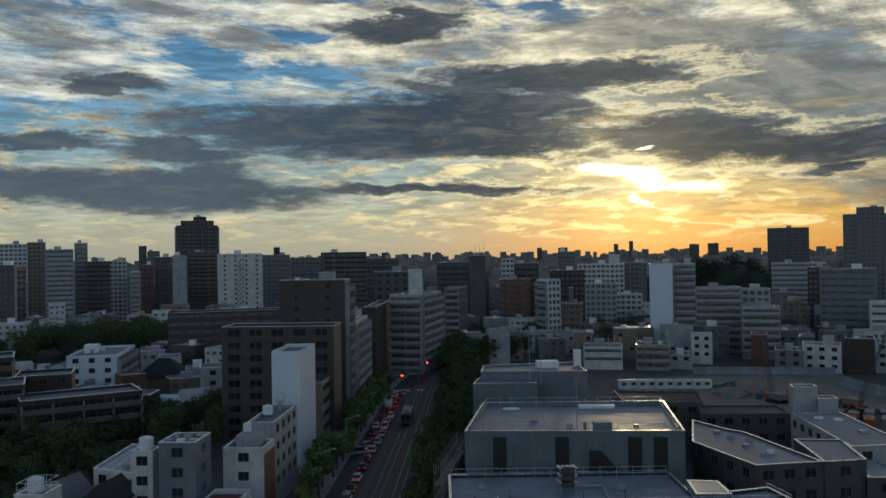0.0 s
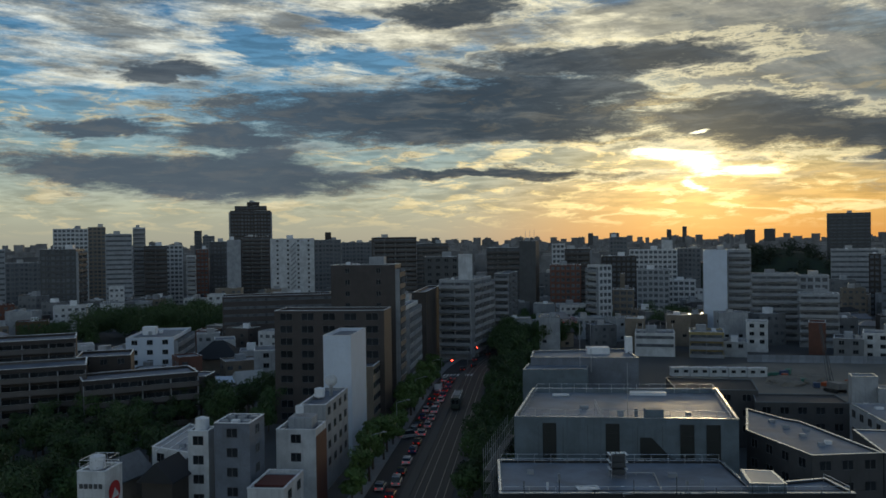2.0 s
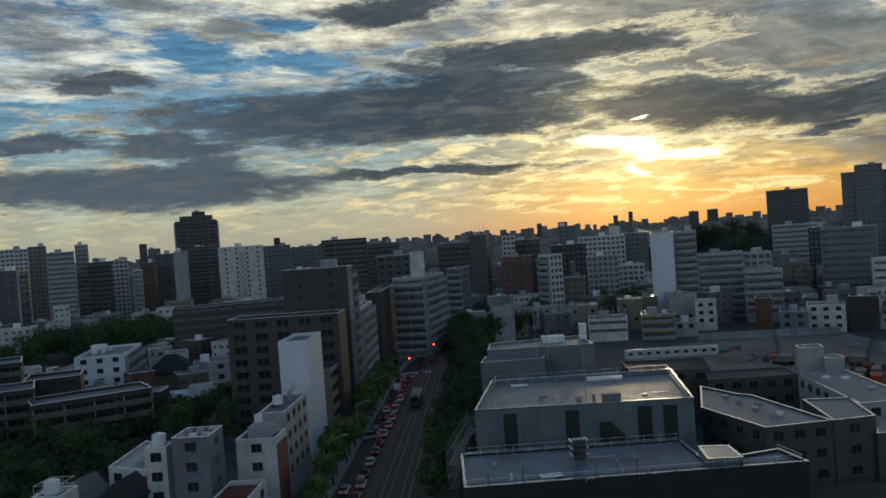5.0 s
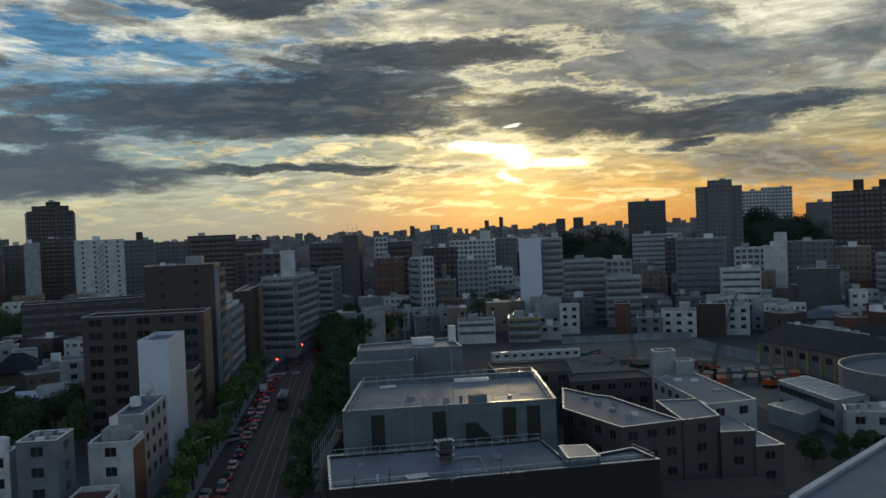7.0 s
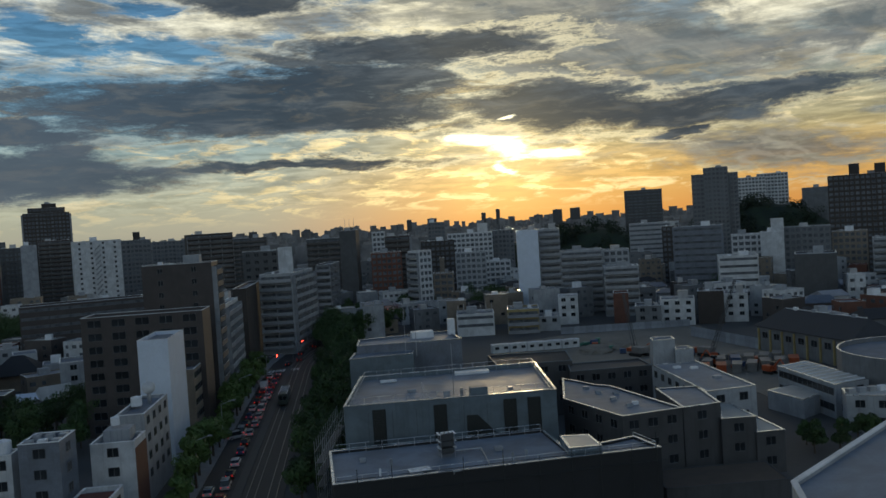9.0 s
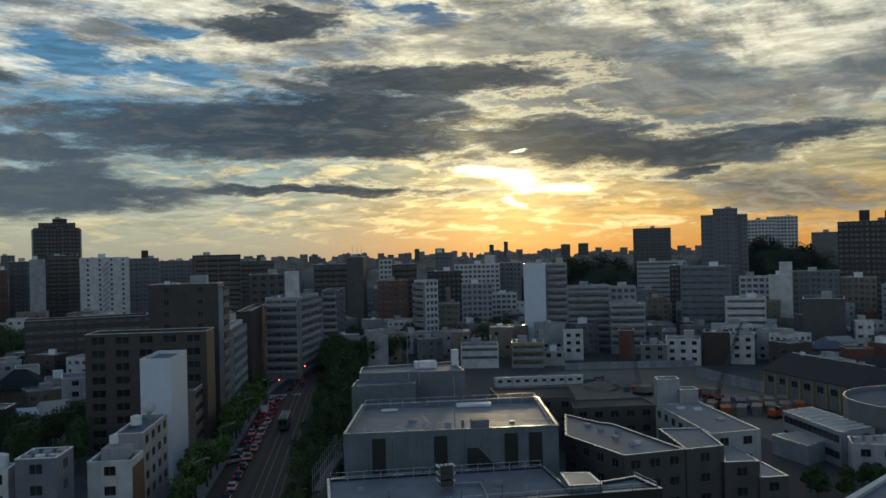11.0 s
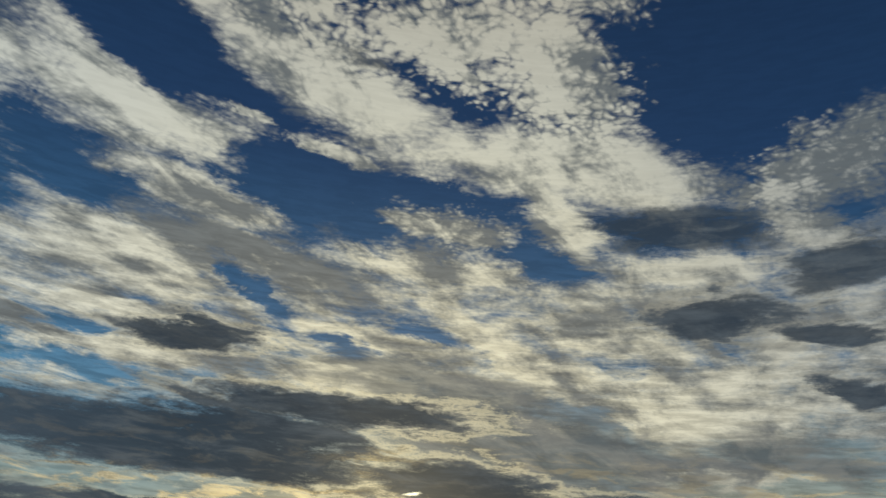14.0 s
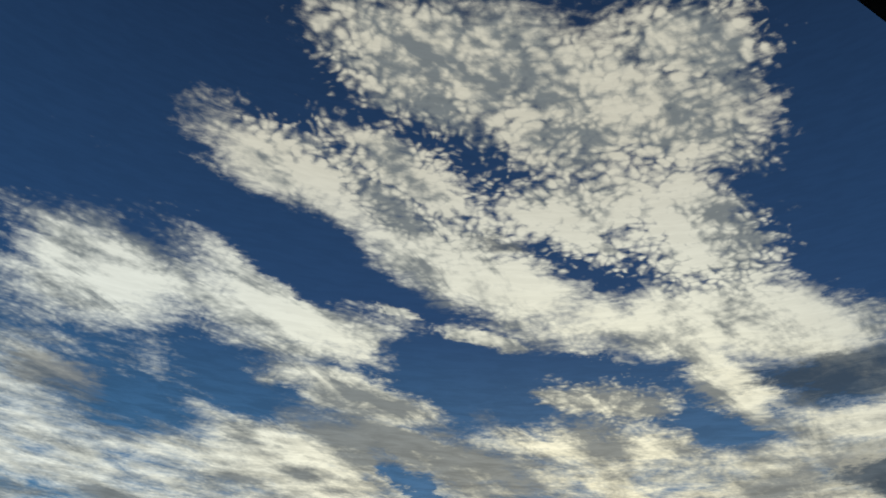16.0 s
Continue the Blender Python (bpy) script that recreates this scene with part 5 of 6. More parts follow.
for p in ((85.5, 248.1), (94.5, 252.1), (105.3, 242.1), (119.1, 216.3)):
    heap(p[0], p[1], 5.5, 2.4)
sr = random.Random(17)
Y0, Y1 = (87.1, 263.9), (122.1, 196.3)
for i in range(34):
    f = sr.random()
    n = sr.choice(list(CONT))
    w, d, h = sr.uniform(1.2, 3.2), sr.uniform(1.0, 2.4), sr.uniform(0.6, 1.8)
    st = thing("material_stack", Y0[0] + (Y1[0] - Y0[0]) * f + sr.uniform(-7, 7), Y0[1] + (Y1[1] - Y0[1]) * f + sr.uniform(-9, 9), 0.15, sr.uniform(0, 90), n + " stack of building material in the yard", "material", "stacks in the yard")
    bm = bmesh.new()
    box(bm, -w / 2, -d / 2, 0, w / 2, d / 2, 0.14)
    part("pallet", bm, BARK, st)
    bm = bmesh.new()
    box(bm, -w / 2 + 0.05, -d / 2 + 0.05, 0.14, w / 2 - 0.05, d / 2 - 0.05, 0.14 + h)
    bmesh.ops.bevel(bm, geom=bm.edges[:], offset=0.05, segments=1, affect="EDGES")
    part("load", bm, CONT[n], st)


def crawler_crane(x, y, yaw, jib, lean):
    c = thing("crawler_crane", x, y, 0.15, yaw, "dark crawler crane with a raised lattice jib", "crane", "cranes in the yard")
    for sx in (-1.5, 1.5):
        bm = bmesh.new()
        box(bm, sx - 0.45, -2.6, 0, sx + 0.45, 2.6, 0.9)
        bmesh.ops.bevel(bm, geom=bm.edges[:], offset=0.2, segments=2, affect="EDGES")
        part("crawler_track", bm, TYRE, c)
    bm = bmesh.new()
    box(bm, -1.5, -2.8, 1.0, 1.5, 1.6, 2.8)
    bmesh.ops.bevel(bm, geom=bm.edges[:], offset=0.12, segments=1, affect="EDGES")
    part("upper_works", bm, CONT["grey"], c)
    top = Vector((0, 1.5 + jib * math.sin(radians(lean)), 2.0 + jib * math.cos(radians(lean))))
    foot = Vector((0, 1.5, 2.0))
    for dx, dz in ((-0.6, -0.5), (0.6, -0.5), (-0.6, 0.5), (0.6, 0.5)):
        bm = bmesh.new()
        tube(bm, foot + Vector((dx, dz, 0)), top + Vector((dx * 0.4, dz * 0.4, 0)), 0.08, n=6)
        part("jib_chord", bm, CHARCOAL, c)
    n = int(jib / 1.6)
    for i in range(n):
        a, b = foot.lerp(top, i / n), foot.lerp(top, (i + 1) / n)
        s = 0.6 if i % 2 else -0.6
        bm = bmesh.new()
        tube(bm, a + Vector((-s, -0.5, 0)), b + Vector((s, -0.5, 0)), 0.045, n=5)
        part("jib_lattice", bm, CHARCOAL, c)


q = (94.6, 234.8)
crawler_crane(q[0], q[1], 20, 17, 14)
q = (111.5, 224.0)
crawler_crane(q[0], q[1], -150, 22, 22)


def digger(x, y, yaw):
    c = thing("excavator", x, y, 0.15, yaw, "orange excavator with a folded arm in the yard", "excavator", "excavators in the yard")
    for sx in (-0.9, 0.9):
        bm = bmesh.new()
        box(bm, sx - 0.3, -1.6, 0, sx + 0.3, 1.6, 0.7)
        bmesh.ops.bevel(bm, geom=bm.edges[:], offset=0.18, segments=2, affect="EDGES")
        part("crawler_track", bm, TYRE, c)
    bm = bmesh.new()
    box(bm, -1.2, -1.7, 0.8, 1.2, 1.2, 2.2)
    bmesh.ops.bevel(bm, geom=bm.edges[:], offset=0.15, segments=2, affect="EDGES")
    part("body", bm, CONT["orange"], c)
    bm = bmesh.new()
    box(bm, -1.1, 0.0, 2.2, 0.0, 1.3, 3.0)
    part("cab", bm, GLASS, c)
    for a, b, r in (((0.4, 1.2, 1.6), (0.4, 3.6, 4.2), 0.22), ((0.4, 3.6, 4.2), (0.4, 5.4, 1.8), 0.17)):
        bm = bmesh.new()
        tube(bm, a, b, r, n=6)
        part("arm", bm, CONT["orange"], c)
    bm = bmesh.new()
    box(bm, 0.0, 5.0, 0.9, 0.8, 5.8, 1.8)
    part("bucket", bm, CHARCOAL, c)


digger(106.3, 208.6, 30)
digger(112.9, 193.6, 200)


# ---- hall, prefabricated offices, curved building ----
def gabled(name, label, x, y, yaw, w, d, eaves, ridge, wall, roof, hip=0.0, over=0.5, category="house"):
    house = thing(name, x, y, 0, yaw, label, category)
    FOOT.append((x, y, math.hypot(w, d) / 2))
    bm = bmesh.new()
    box(bm, -w / 2, -d / 2, -0.5, w / 2, d / 2, eaves)
    part("wall", bm, wall, house)
    bm = bmesh.new()
    W, D = w / 2 + over, d / 2 + over
    lo = [bm.verts.new(p) for p in ((-W, -D, eaves), (W, -D, eaves), (W, D, eaves), (-W, D, eaves))]
    lift = [bm.verts.new(v.co + Vector((0, 0, 0.22))) for v in lo]
    top = [bm.verts.new((-W + hip, 0, ridge)), bm.verts.new((W - hip, 0, ridge))]
    bm.faces.new(lo[::-1])
    for i in range(4):
        bm.faces.new((lo[i], lo[(i + 1) % 4], lift[(i + 1) % 4], lift[i]))
    bm.faces.new((lift[0], lift[1], top[1], top[0]))
    bm.faces.new((lift[2], lift[3], top[0], top[1]))
    bm.faces.new((lift[1], lift[2], top[1]))
    bm.faces.new((lift[3], lift[0], top[0]))
    part("roof", bm, roof, house)
    return house


GYM_A, GYM_B = (129.4, 227.9), (133.8, 190.1)
gx, gy = (GYM_A[0] + GYM_B[0]) / 2, (GYM_A[1] + GYM_B[1]) / 2
gyaw = math.degrees(math.atan2(GYM_B[1] - GYM_A[1], GYM_B[0] - GYM_A[0]))
glen = math.hypot(GYM_B[0] - GYM_A[0], GYM_B[1] - GYM_A[1])
gn = Vector((-math.sin(radians(gyaw)), math.cos(radians(gyaw)))) * 8
gym = gabled("sports_hall", "long school sports hall with a dark pitched roof", gx + gn.x, gy + gn.y, gyaw, glen, 16, 7.0, 12.0, GREY, ROOF_DARK, hip=3.0, category="hall")
for i in range(7):
    put_part("window", window_mesh(2.4, 1.8), gym, pose((i - 3) * glen / 7.4, -8, 4.8))
    put_part("buttress", box_mesh_once(0.5, 0.5, 6.6, YELLOW), gym, pose((i - 3.5) * glen / 7.4, -8.2, 3.3))
for i in range(4):
    roof_unit(gym, (i - 1.5) * glen / 5, 0, 11.7, 1.5, 0.8, 1.0, "ridge_vent")
bm = bmesh.new()
box(bm, -glen / 2 + 3.2, -0.14, 12.0, glen / 2 - 3.2, 0.14, 12.18)
part("ridge_cap", bm, PARAPET, gym)

PRE = [(100.3, 148.4), (109.1, 150.3), (110.0, 173.2), (101.5, 170.7)]
pre = prism("two-storey prefabricated site office with ribbed pale roof", PRE, 7.0, PALE, ROOF_LIGHT, {0: "windows", 3: "bands"}, lip=0.25, storey=3.2, name="site_office")
pa, pb, pc, pd = (Vector(local(pre, p)) for p in PRE)
for i in range(9):
    f = (i + 0.5) / 9
    a, b = pa.lerp(pd, f), pb.lerp(pc, f)
    bm = bmesh.new()
    tube(bm, (a.x, a.y, 6.95), (b.x, b.y, 6.95), 0.12, n=5)
    part("roof_rib", bm, PARAPET, pre)
LOW = [(94.8, 150.8), (102.2, 154.9), (100.7, 164.2), (93.4, 161.5)]
prism("low shed with a bright metal roof", LOW, 4.0, PALE, ROOF_LIGHT, {}, lip=0.2, name="shed")
AC = [(96.5, 139.5), (103.9, 135.3), (108.7, 144.6), (99.4, 145.0)]
ac = prism("small white building with roof tanks", AC, 7.0, PALE, ROOF_LIGHT, {0: "windows"}, lip=0.3, name="house")
units(ac, [(AC[0][0] + 2 + 2.2 * i, AC[0][1] + 1.5, 1.5, 1.2, 1.0) for i in range(4)], 6.8)
mid = (126.8, 156.2)
curve = [(mid[0] + 17 * math.cos(radians(a)), mid[1] + 17 * math.sin(radians(a))) for a in range(0, 360, 15)]
curved = prism("curved grey building with a thick rounded roof edge", curve, 11.0, GREY, ROOF, {}, lip=1.2, name="school_building")
units(curved, [(mid[0] - 8 + 3 * i, mid[1] - 9 + (i % 2), 2.0, 1.5, 1.2) for i in range(5)], 10.0)


# ---- sign building and near left details ----
LOGO = material("red_sign_paint", (0.5, 0.03, 0.03), rough=0.4, bump=0.0)


def tank(x, y, z, r, h, label="pale round water tank on the roof"):
    t = thing("water_tank", x, y, z, 0, label, "water tank", "roof tanks")
    bm = bmesh.new()
    tube(bm, (0, 0, 0.5), (0, 0, 0.5 + h), r, r * 0.97, n=16)
    part("drum", bm, PARAPET, t)
    bm = bmesh.new()
    tube(bm, (0, 0, 0.5 + h), (0, 0, 0.5 + h * 1.15), r * 0.97, r * 0.3, n=16)
    part("lid", bm, PARAPET, t)
    for i in range(4):
        bm = bmesh.new()
        a = i * math.pi / 2
        tube(bm, (r * 0.7 * math.cos(a), r * 0.7 * math.sin(a), 0), (r * 0.7 * math.cos(a), r * 0.7 * math.sin(a), 0.5), 0.06, n=6)
        part("leg", bm, STEEL, t)


def on_roof(t_word):
    """The roof of the building whose label starts so: x, y and height."""
    for ob in scene.objects:
        if ob.parent is None and ob.get("label", "").startswith(t_word):
            top = [c for c in ob.children if c.name.startswith("roof")][0]
            return ob, max(v.co.z for v in top.data.vertices)


gabled("house", "old dark timber house with a tiled gable roof", -50.4, 123.0, 82, 6, 5.0, 8.2, 11.2, material("weathered_dark_boards", (0.06, 0.052, 0.045), streaks=0.3), ROOF_DARK)
gabled("house", "narrow house with a grey sheet gable roof", -58.6, 125.5, 75, 7, 5, 7.6, 10.8, TAN, GREY)
LONG = [(-57.0, 133.0), (-47.2, 128.2), (-47.4, 143.0), (-57.0, 150.0)]
long_b = prism("low white apartment building with bright roof sheets", LONG, 10.4, WHITE, BRIGHT_ROOF, {0: "windows", 1: "windows"}, lip=0.5, name="apartment_building", coping=PARAPET, rim=0.25)
units(long_b, [(-52 + 1.7 * i, 133.5 + 2.6 * (i % 3), 1.0, 0.8, 0.7) for i in range(4)], 10.0)
for i in range(5):
    put_part("roof_seam", box_mesh_once(0.12, 15.5, 0.12, PARAPET), long_b, pose(-3.6 + 1.8 * i, 0.4, 10.12, 0, 0, 1))
TEMPLE = (-94.6, 277.2)
gabled("temple_hall", "old temple hall with a broad dark hipped roof", TEMPLE[0], TEMPLE[1], 8, 13, 12, 5.0, 10.5, TAN, ROOF_DARK, hip=6.4, over=1.6, category="temple")
BRIGHT = (-71.1, 233.9)
gabled("house", "low house with a bright pale metal roof", BRIGHT[0], BRIGHT[1], 30, 8, 9, 4.0, 7.0, PALE, ROOF_LIGHT, hip=0.5)
BRIGHT = (-80.6, 233.5)
gabled("house", "long low house with pale roof sheets", BRIGHT[0], BRIGHT[1], 6, 15, 7, 4.0, 5.4, PALE, BLUEWHITE, hip=0.5)
sign_b, z = on_roof("small white sign building")
tank(sign_b.location.x - 0.3, sign_b.location.y, z, 1.0, 1.6)
w = max(v.co.x for v in sign_b.children[0].data.vertices)
d = max(v.co.y for v in sign_b.children[0].data.vertices)
railing(sign_b, [(-w + 0.3, -d + 0.3), (w - 0.3, -d + 0.3), (w - 0.3, d - 0.3), (-w + 0.3, d - 0.3), (-w + 0.3, -d + 0.3)], z, 2.0, 1.6)
bm = bmesh.new()
tube(bm, (w + 0.02, 0, z - 2.4), (w + 0.12, 0, z - 2.4), 1.35, n=28)
part("round_sign", bm, LOGO, sign_b, "red round sign disc")
bm = bmesh.new()
vs = [bm.verts.new((w + 0.16, yy, z - 2.4 + zz)) for yy, zz in ((-0.9, -0.75), (0.95, -0.75), (0.55, -0.1), (0.25, 0.05), (-0.05, 0.5), (-0.35, 0.0))]
f = bm.faces.new(vs)
r = bmesh.ops.extrude_face_region(bm, geom=[f])
bmesh.ops.translate(bm, vec=(-0.05, 0, 0), verts=[v for v in r["geom"] if isinstance(v, bmesh.types.BMVert)])
bmesh.ops.recalc_face_normals(bm, faces=bm.faces[:])
part("sign_shape", bm, WHITE, sign_b, "white mountain-like sign shape")
for i in range(5):
    put_part("sign_bar", box_mesh_once(0.45, 0.06, 0.55, CHARCOAL), sign_b, pose(-1.3 + i * 0.65, -d - 0.03, z - 1.2))
tan_b, z = on_roof("pale mid-rise building behind")
tank(tan_b.location.x - 1.0, tan_b.location.y, z, 1.0, 1.5)
bm = bmesh.new()
bmesh.ops.create_uvsphere(bm, u_segments=20, v_segments=12, radius=1.15)
ball = thing("dome_tank", tan_b.location.x + 0.6, tan_b.location.y + 3, z, 0, "white round dome tank on the roof", "tank", "roof tanks")
ob = part("dome", bm, WHITE, ball)
ob.location.z = 3.0
bm = bmesh.new()
tube(bm, (0, 0, 0), (0, 0, 2.0), 0.35, n=10)
part("stand", bm, STEEL, ball)
corner_b, z = on_roof("white corner building")
tank(corner_b.location.x - 0.5, corner_b.location.y + 1, z + 2.0, 0.7, 1.2)
roof_unit(corner_b, 0, 1, z, 4, 3.5, 2.05, "stair_head")
grey_b, z = on_roof("grey tiled apartment")
for i in range(6):
    roof_unit(grey_b, -2 + (i % 3) * 1.9, -1.5 + (i // 3) * 3, z, 1.2, 1.0, 0.8)
red_b, z = on_roof("small white house with a dark red")
bm = bmesh.new()
box(bm, -2.6, -2.6, z + 0.2, 2.6, 2.6, z + 0.5)
part("roof_cover", bm, material("dark_red_roof", (0.12, 0.035, 0.03)), red_b)
grey_h, z = on_roof("grey house behind the bright")
tank(grey_h.location.x, grey_h.location.y, z, 1.1, 1.8)

# ---- trees ----
LEAF_STREET = material("street_tree_leaves", (0.095, 0.16, 0.038), rough=0.6, vary=0.4, scale=0.6, bump=0.0)


def leaf_cloud(rng, blobs, count, size, leaf):
    """Many small bent leaf clumps round the middles given, in one mesh."""
    verts, faces = [], []
    total = sum(b[3] ** 2 for b in blobs)
    for cx, cy, cz, r in blobs:
        for _ in range(int(count * r * r / total)):
            v = Vector((rng.gauss(0, 1), rng.gauss(0, 1), rng.gauss(0, 1))).normalized() * r * (0.55 + 0.5 * rng.random() ** 0.6)
            v.z *= 0.85
            p = Vector((cx, cy, cz)) + v
            n = (v.normalized() + Vector((rng.uniform(-0.7, 0.7), rng.uniform(-0.7, 0.7), rng.uniform(-0.2, 0.9)))).normalized()
            a = n.orthogonal().normalized()
            a.rotate(Matrix.Rotation(rng.uniform(0, 6.28), 3, n))
            b = n.cross(a)
            s = size * rng.uniform(0.6, 1.4)
            i = len(verts)
            verts += [p - a * s, p + b * s * 0.6 + n * s * 0.2, p + a * s, p - b * s * 0.6 + n * s * 0.2]
            faces.append((i, i + 1, i + 2, i + 3))
    me = bpy.data.meshes.new("crown")
    me.from_pydata(verts, [], faces)
    me.materials.append(leaf)
    return me


def make_tree(rng, h, r, leaf):
    t = thing("tree", 0, -300, 0, 0, "dark green broadleaf tree in evening shade" if leaf is LEAF else "fresh green pavement tree beside the queue of cars", "tree", "trees")
    bm = bmesh.new()
    tube(bm, (0, 0, 0), (0.1, 0, h * 0.55), 0.22, 0.13, n=8)
    part("trunk", bm, BARK, t)
    blobs = []
    for i in range(9):
        a = rng.uniform(0, 6.28)
        k = rng.uniform(0.15, 0.6) * r
        blobs.append((k * math.cos(a), k * math.sin(a), h * rng.uniform(0.45, 0.88), r * rng.uniform(0.35, 0.6)))
    for bx, by, bz, br in blobs[:3]:
        bm = bmesh.new()
        tube(bm, (0.05, 0, h * 0.4), (bx, by, bz), 0.1, 0.04, n=6)
        part("limb", bm, BARK, t)
    part("crown", leaf_cloud(rng, blobs, 1500, 0.27, leaf), leaf, t)
    return t


rng = random.Random(3)
TREES = [make_tree(rng, h, r, leaf) for h, r, leaf in ((7.5, 2.6, LEAF), (9, 3.4, LEAF), (11, 4.4, LEAF), (6.5, 2.4, LEAF), (13, 5.2, LEAF), (7.0, 2.5, LEAF_STREET), (8.2, 2.8, LEAF_STREET))]
TREE_SPOTS = []


def tx_left(px):
    return px < -40


for yy in range(134, 262, 7):
    TREE_SPOTS.append((along(yy, -5.6) + rng.uniform(-0.5, 0.5), yy + rng.uniform(-1, 1), rng.choice((5, 6)), rng.uniform(1.0, 1.3)))
for yy in range(132, 300, 6):
    for k in range(3):
        TREE_SPOTS.append((along(yy, 14.3 + 3.2 * k) + rng.uniform(-1, 1), yy + rng.uniform(-2, 2), rng.choice((0, 1, 3)), rng.uniform(0.8, 1.1)))
for yy in range(168, 262, 7):
    for k in (21.5, 25.5, 29.0):
        if yy > 190 or k < 24:
            TREE_SPOTS.append((along(yy, k) + rng.uniform(-1, 1), yy + rng.uniform(-2, 2), rng.choice((0, 1, 3)), rng.uniform(0.8, 1.1)))
for yy in range(285, 420, 9):
    TREE_SPOTS.append((along(min(yy, 330), 15) + rng.uniform(-4, 8), yy, rng.choice((1, 2)), rng.uniform(0.9, 1.2)))
for bx, by in ((86.7, 131.6), (93.5, 133.6)):
    for _ in range(4):
        TREE_SPOTS.append((bx + rng.uniform(-4, 4), by + rng.uniform(-4, 4), 3, rng.uniform(0.6, 0.9)))
BANK = [(-70.0, 165.0), (-62.0, 187.0), (-72.0, 148.0), (-96.0, 138.0), (-112.0, 146.0), (-78.0, 128.0), (-104.0, 128.0), (-92.0, 118.0), (-103.6, 218.0), (-139.2, 216.2), (-101.3, 176.2), (-104.0, 155.7), (-91.2, 156.5), (-84.2, 133.7), (-86.8, 166.4), (-83.0, 189.4), (-68.0, 207.7), (-54.6, 208.4), (-75.9, 196.4), (-126.3, 187.0)]
for bx, by in BANK:
    for _ in range(9):
        TREE_SPOTS.append((bx + rng.uniform(-11, 11), by + rng.uniform(-10, 10), rng.choice((0, 1, 2)), rng.uniform(0.75, 1.0)))
GROVE = [(4.4, 308.4), (12.2, 320.9), (21.9, 337.9), (16.0, 341.5), (51.2, 394.1), (82.2, 395.5), (-181.2, 379.0), (-168.5, 379.1), (-167.6, 404.2), (-152.6, 404.3), (-140.8, 404.4), (-164.3, 448.3), (-177.8, 327.6), (173.8, 343.4), (81.6, 379.5), (66.8, 372.3), (115.9, 366.0)]
for bx, by in GROVE:
    for _ in range(8 if by > 200 else 3):
        TREE_SPOTS.append((bx + rng.uniform(-12, 12) * min(1, by / 200), by + rng.uniform(-10, 10) * min(1, by / 250), rng.choice((1, 2, 4)), rng.uniform(1.0, 1.45) if tx_left(bx) else rng.uniform(0.8, 1.2)))
for _ in range(64):
    TREE_SPOTS.append((rng.uniform(-186, -120), rng.uniform(352, 384), 4, rng.uniform(0.9, 1.45)))
for _ in range(5):
    TREE_SPOTS.append((rng.uniform(-193, -187), rng.uniform(345, 351), 2, rng.uniform(0.9, 1.1)))
# the near trees are things of their own, the far groves one canopy
TREE_SPOTS.sort(key=lambda s: s[0] ** 2 + s[1] ** 2)
canopy = []
for tx, ty, kind, scale in TREE_SPOTS[298:]:
    me = TREES[kind].children[-1].data if "crown" in TREES[kind].children[-1].name else [c for c in TREES[kind].children if "crown" in c.name][0].data
    co = np.empty(len(me.vertices) * 3)
    me.vertices.foreach_get("co", co)
    turn = rng.uniform(0, 6.28)
    co = co.reshape(-1, 3) * scale
    canopy.append(np.stack((co[:, 0] * math.cos(turn) - co[:, 1] * math.sin(turn) + tx, co[:, 0] * math.sin(turn) + co[:, 1] * math.cos(turn) + ty, co[:, 2] - 1.0), 1))
if canopy:
    co = np.concatenate(canopy)
    me = bpy.data.meshes.new("far_grove")
    me.from_pydata(co.tolist(), [], np.arange(len(co)).reshape(-1, 4).tolist())
    me.materials.append(LEAF)
    tagged(new("far_grove", me), "dark green tree crowns of the far groves", kind="stuff")
first = set()
for tx, ty, kind, scale in TREE_SPOTS[:298]:
    m = pose(tx, ty, 0, 0, 0, rng.uniform(0, 360))
    if kind not in first:
        first.add(kind)
        TREES[kind].matrix_basis = m
    else:
        c = copy_thing(TREES[kind], m)
        c.scale = (scale, scale, scale * rng.uniform(0.9, 1.1))


LEAF_DARK = material("dark_wood_leaves", (0.022, 0.036, 0.016), rough=0.7, vary=0.5, scale=0.1, bump=0.0)


def wooded_hill(az, dist, wide, deep, high, yaw=0):
    """A low mound with a canopy of leaf clumps on it."""
    cx, cy = dist * math.sin(radians(az)), dist * math.cos(radians(az))
    hill = thing("wooded_hill", cx, cy, 0, -az, "dark wooded hill behind the apartment blocks", "hill", kind="stuff")
    bm = bmesh.new()
    n, m = 36, 8
    rings = []
    for j in range(m + 1):
        f = j / m
        z = high * math.cos(f * math.pi / 2) ** 1.2
        rings.append([bm.verts.new((wide * f * math.cos(2 * math.pi * i / n), deep * f * math.sin(2 * math.pi * i / n), z - 0.3)) for i in range(n)] if j else [bm.verts.new((0, 0, z))])
    for i in range(n):
        bm.faces.new((rings[0][0], rings[1][i], rings[1][(i + 1) % n]))
        for j in range(1, m):
            bm.faces.new((rings[j][i], rings[j + 1][i], rings[j + 1][(i + 1) % n], rings[j][(i + 1) % n]))
    part("slope", bm, LEAF_DARK, hill)
    hr = random.Random(int(dist))
    blobs = []
    for _ in range(150):
        a, f = hr.uniform(0, 6.28), math.sqrt(hr.random()) * 0.95
        z = high * math.cos(f * math.pi / 2) ** 1.2
        r = hr.uniform(3.0, 6.5)
        blobs.append((wide * f * math.cos(a), deep * f * math.sin(a), z + r * 0.5, r))
    crown = leaf_cloud(hr, blobs, 16000, 0.8, LEAF_DARK)
    ob = part("canopy", crown, LEAF_DARK, hill)
    tagged(ob, "dark tree canopy", kind="stuff")


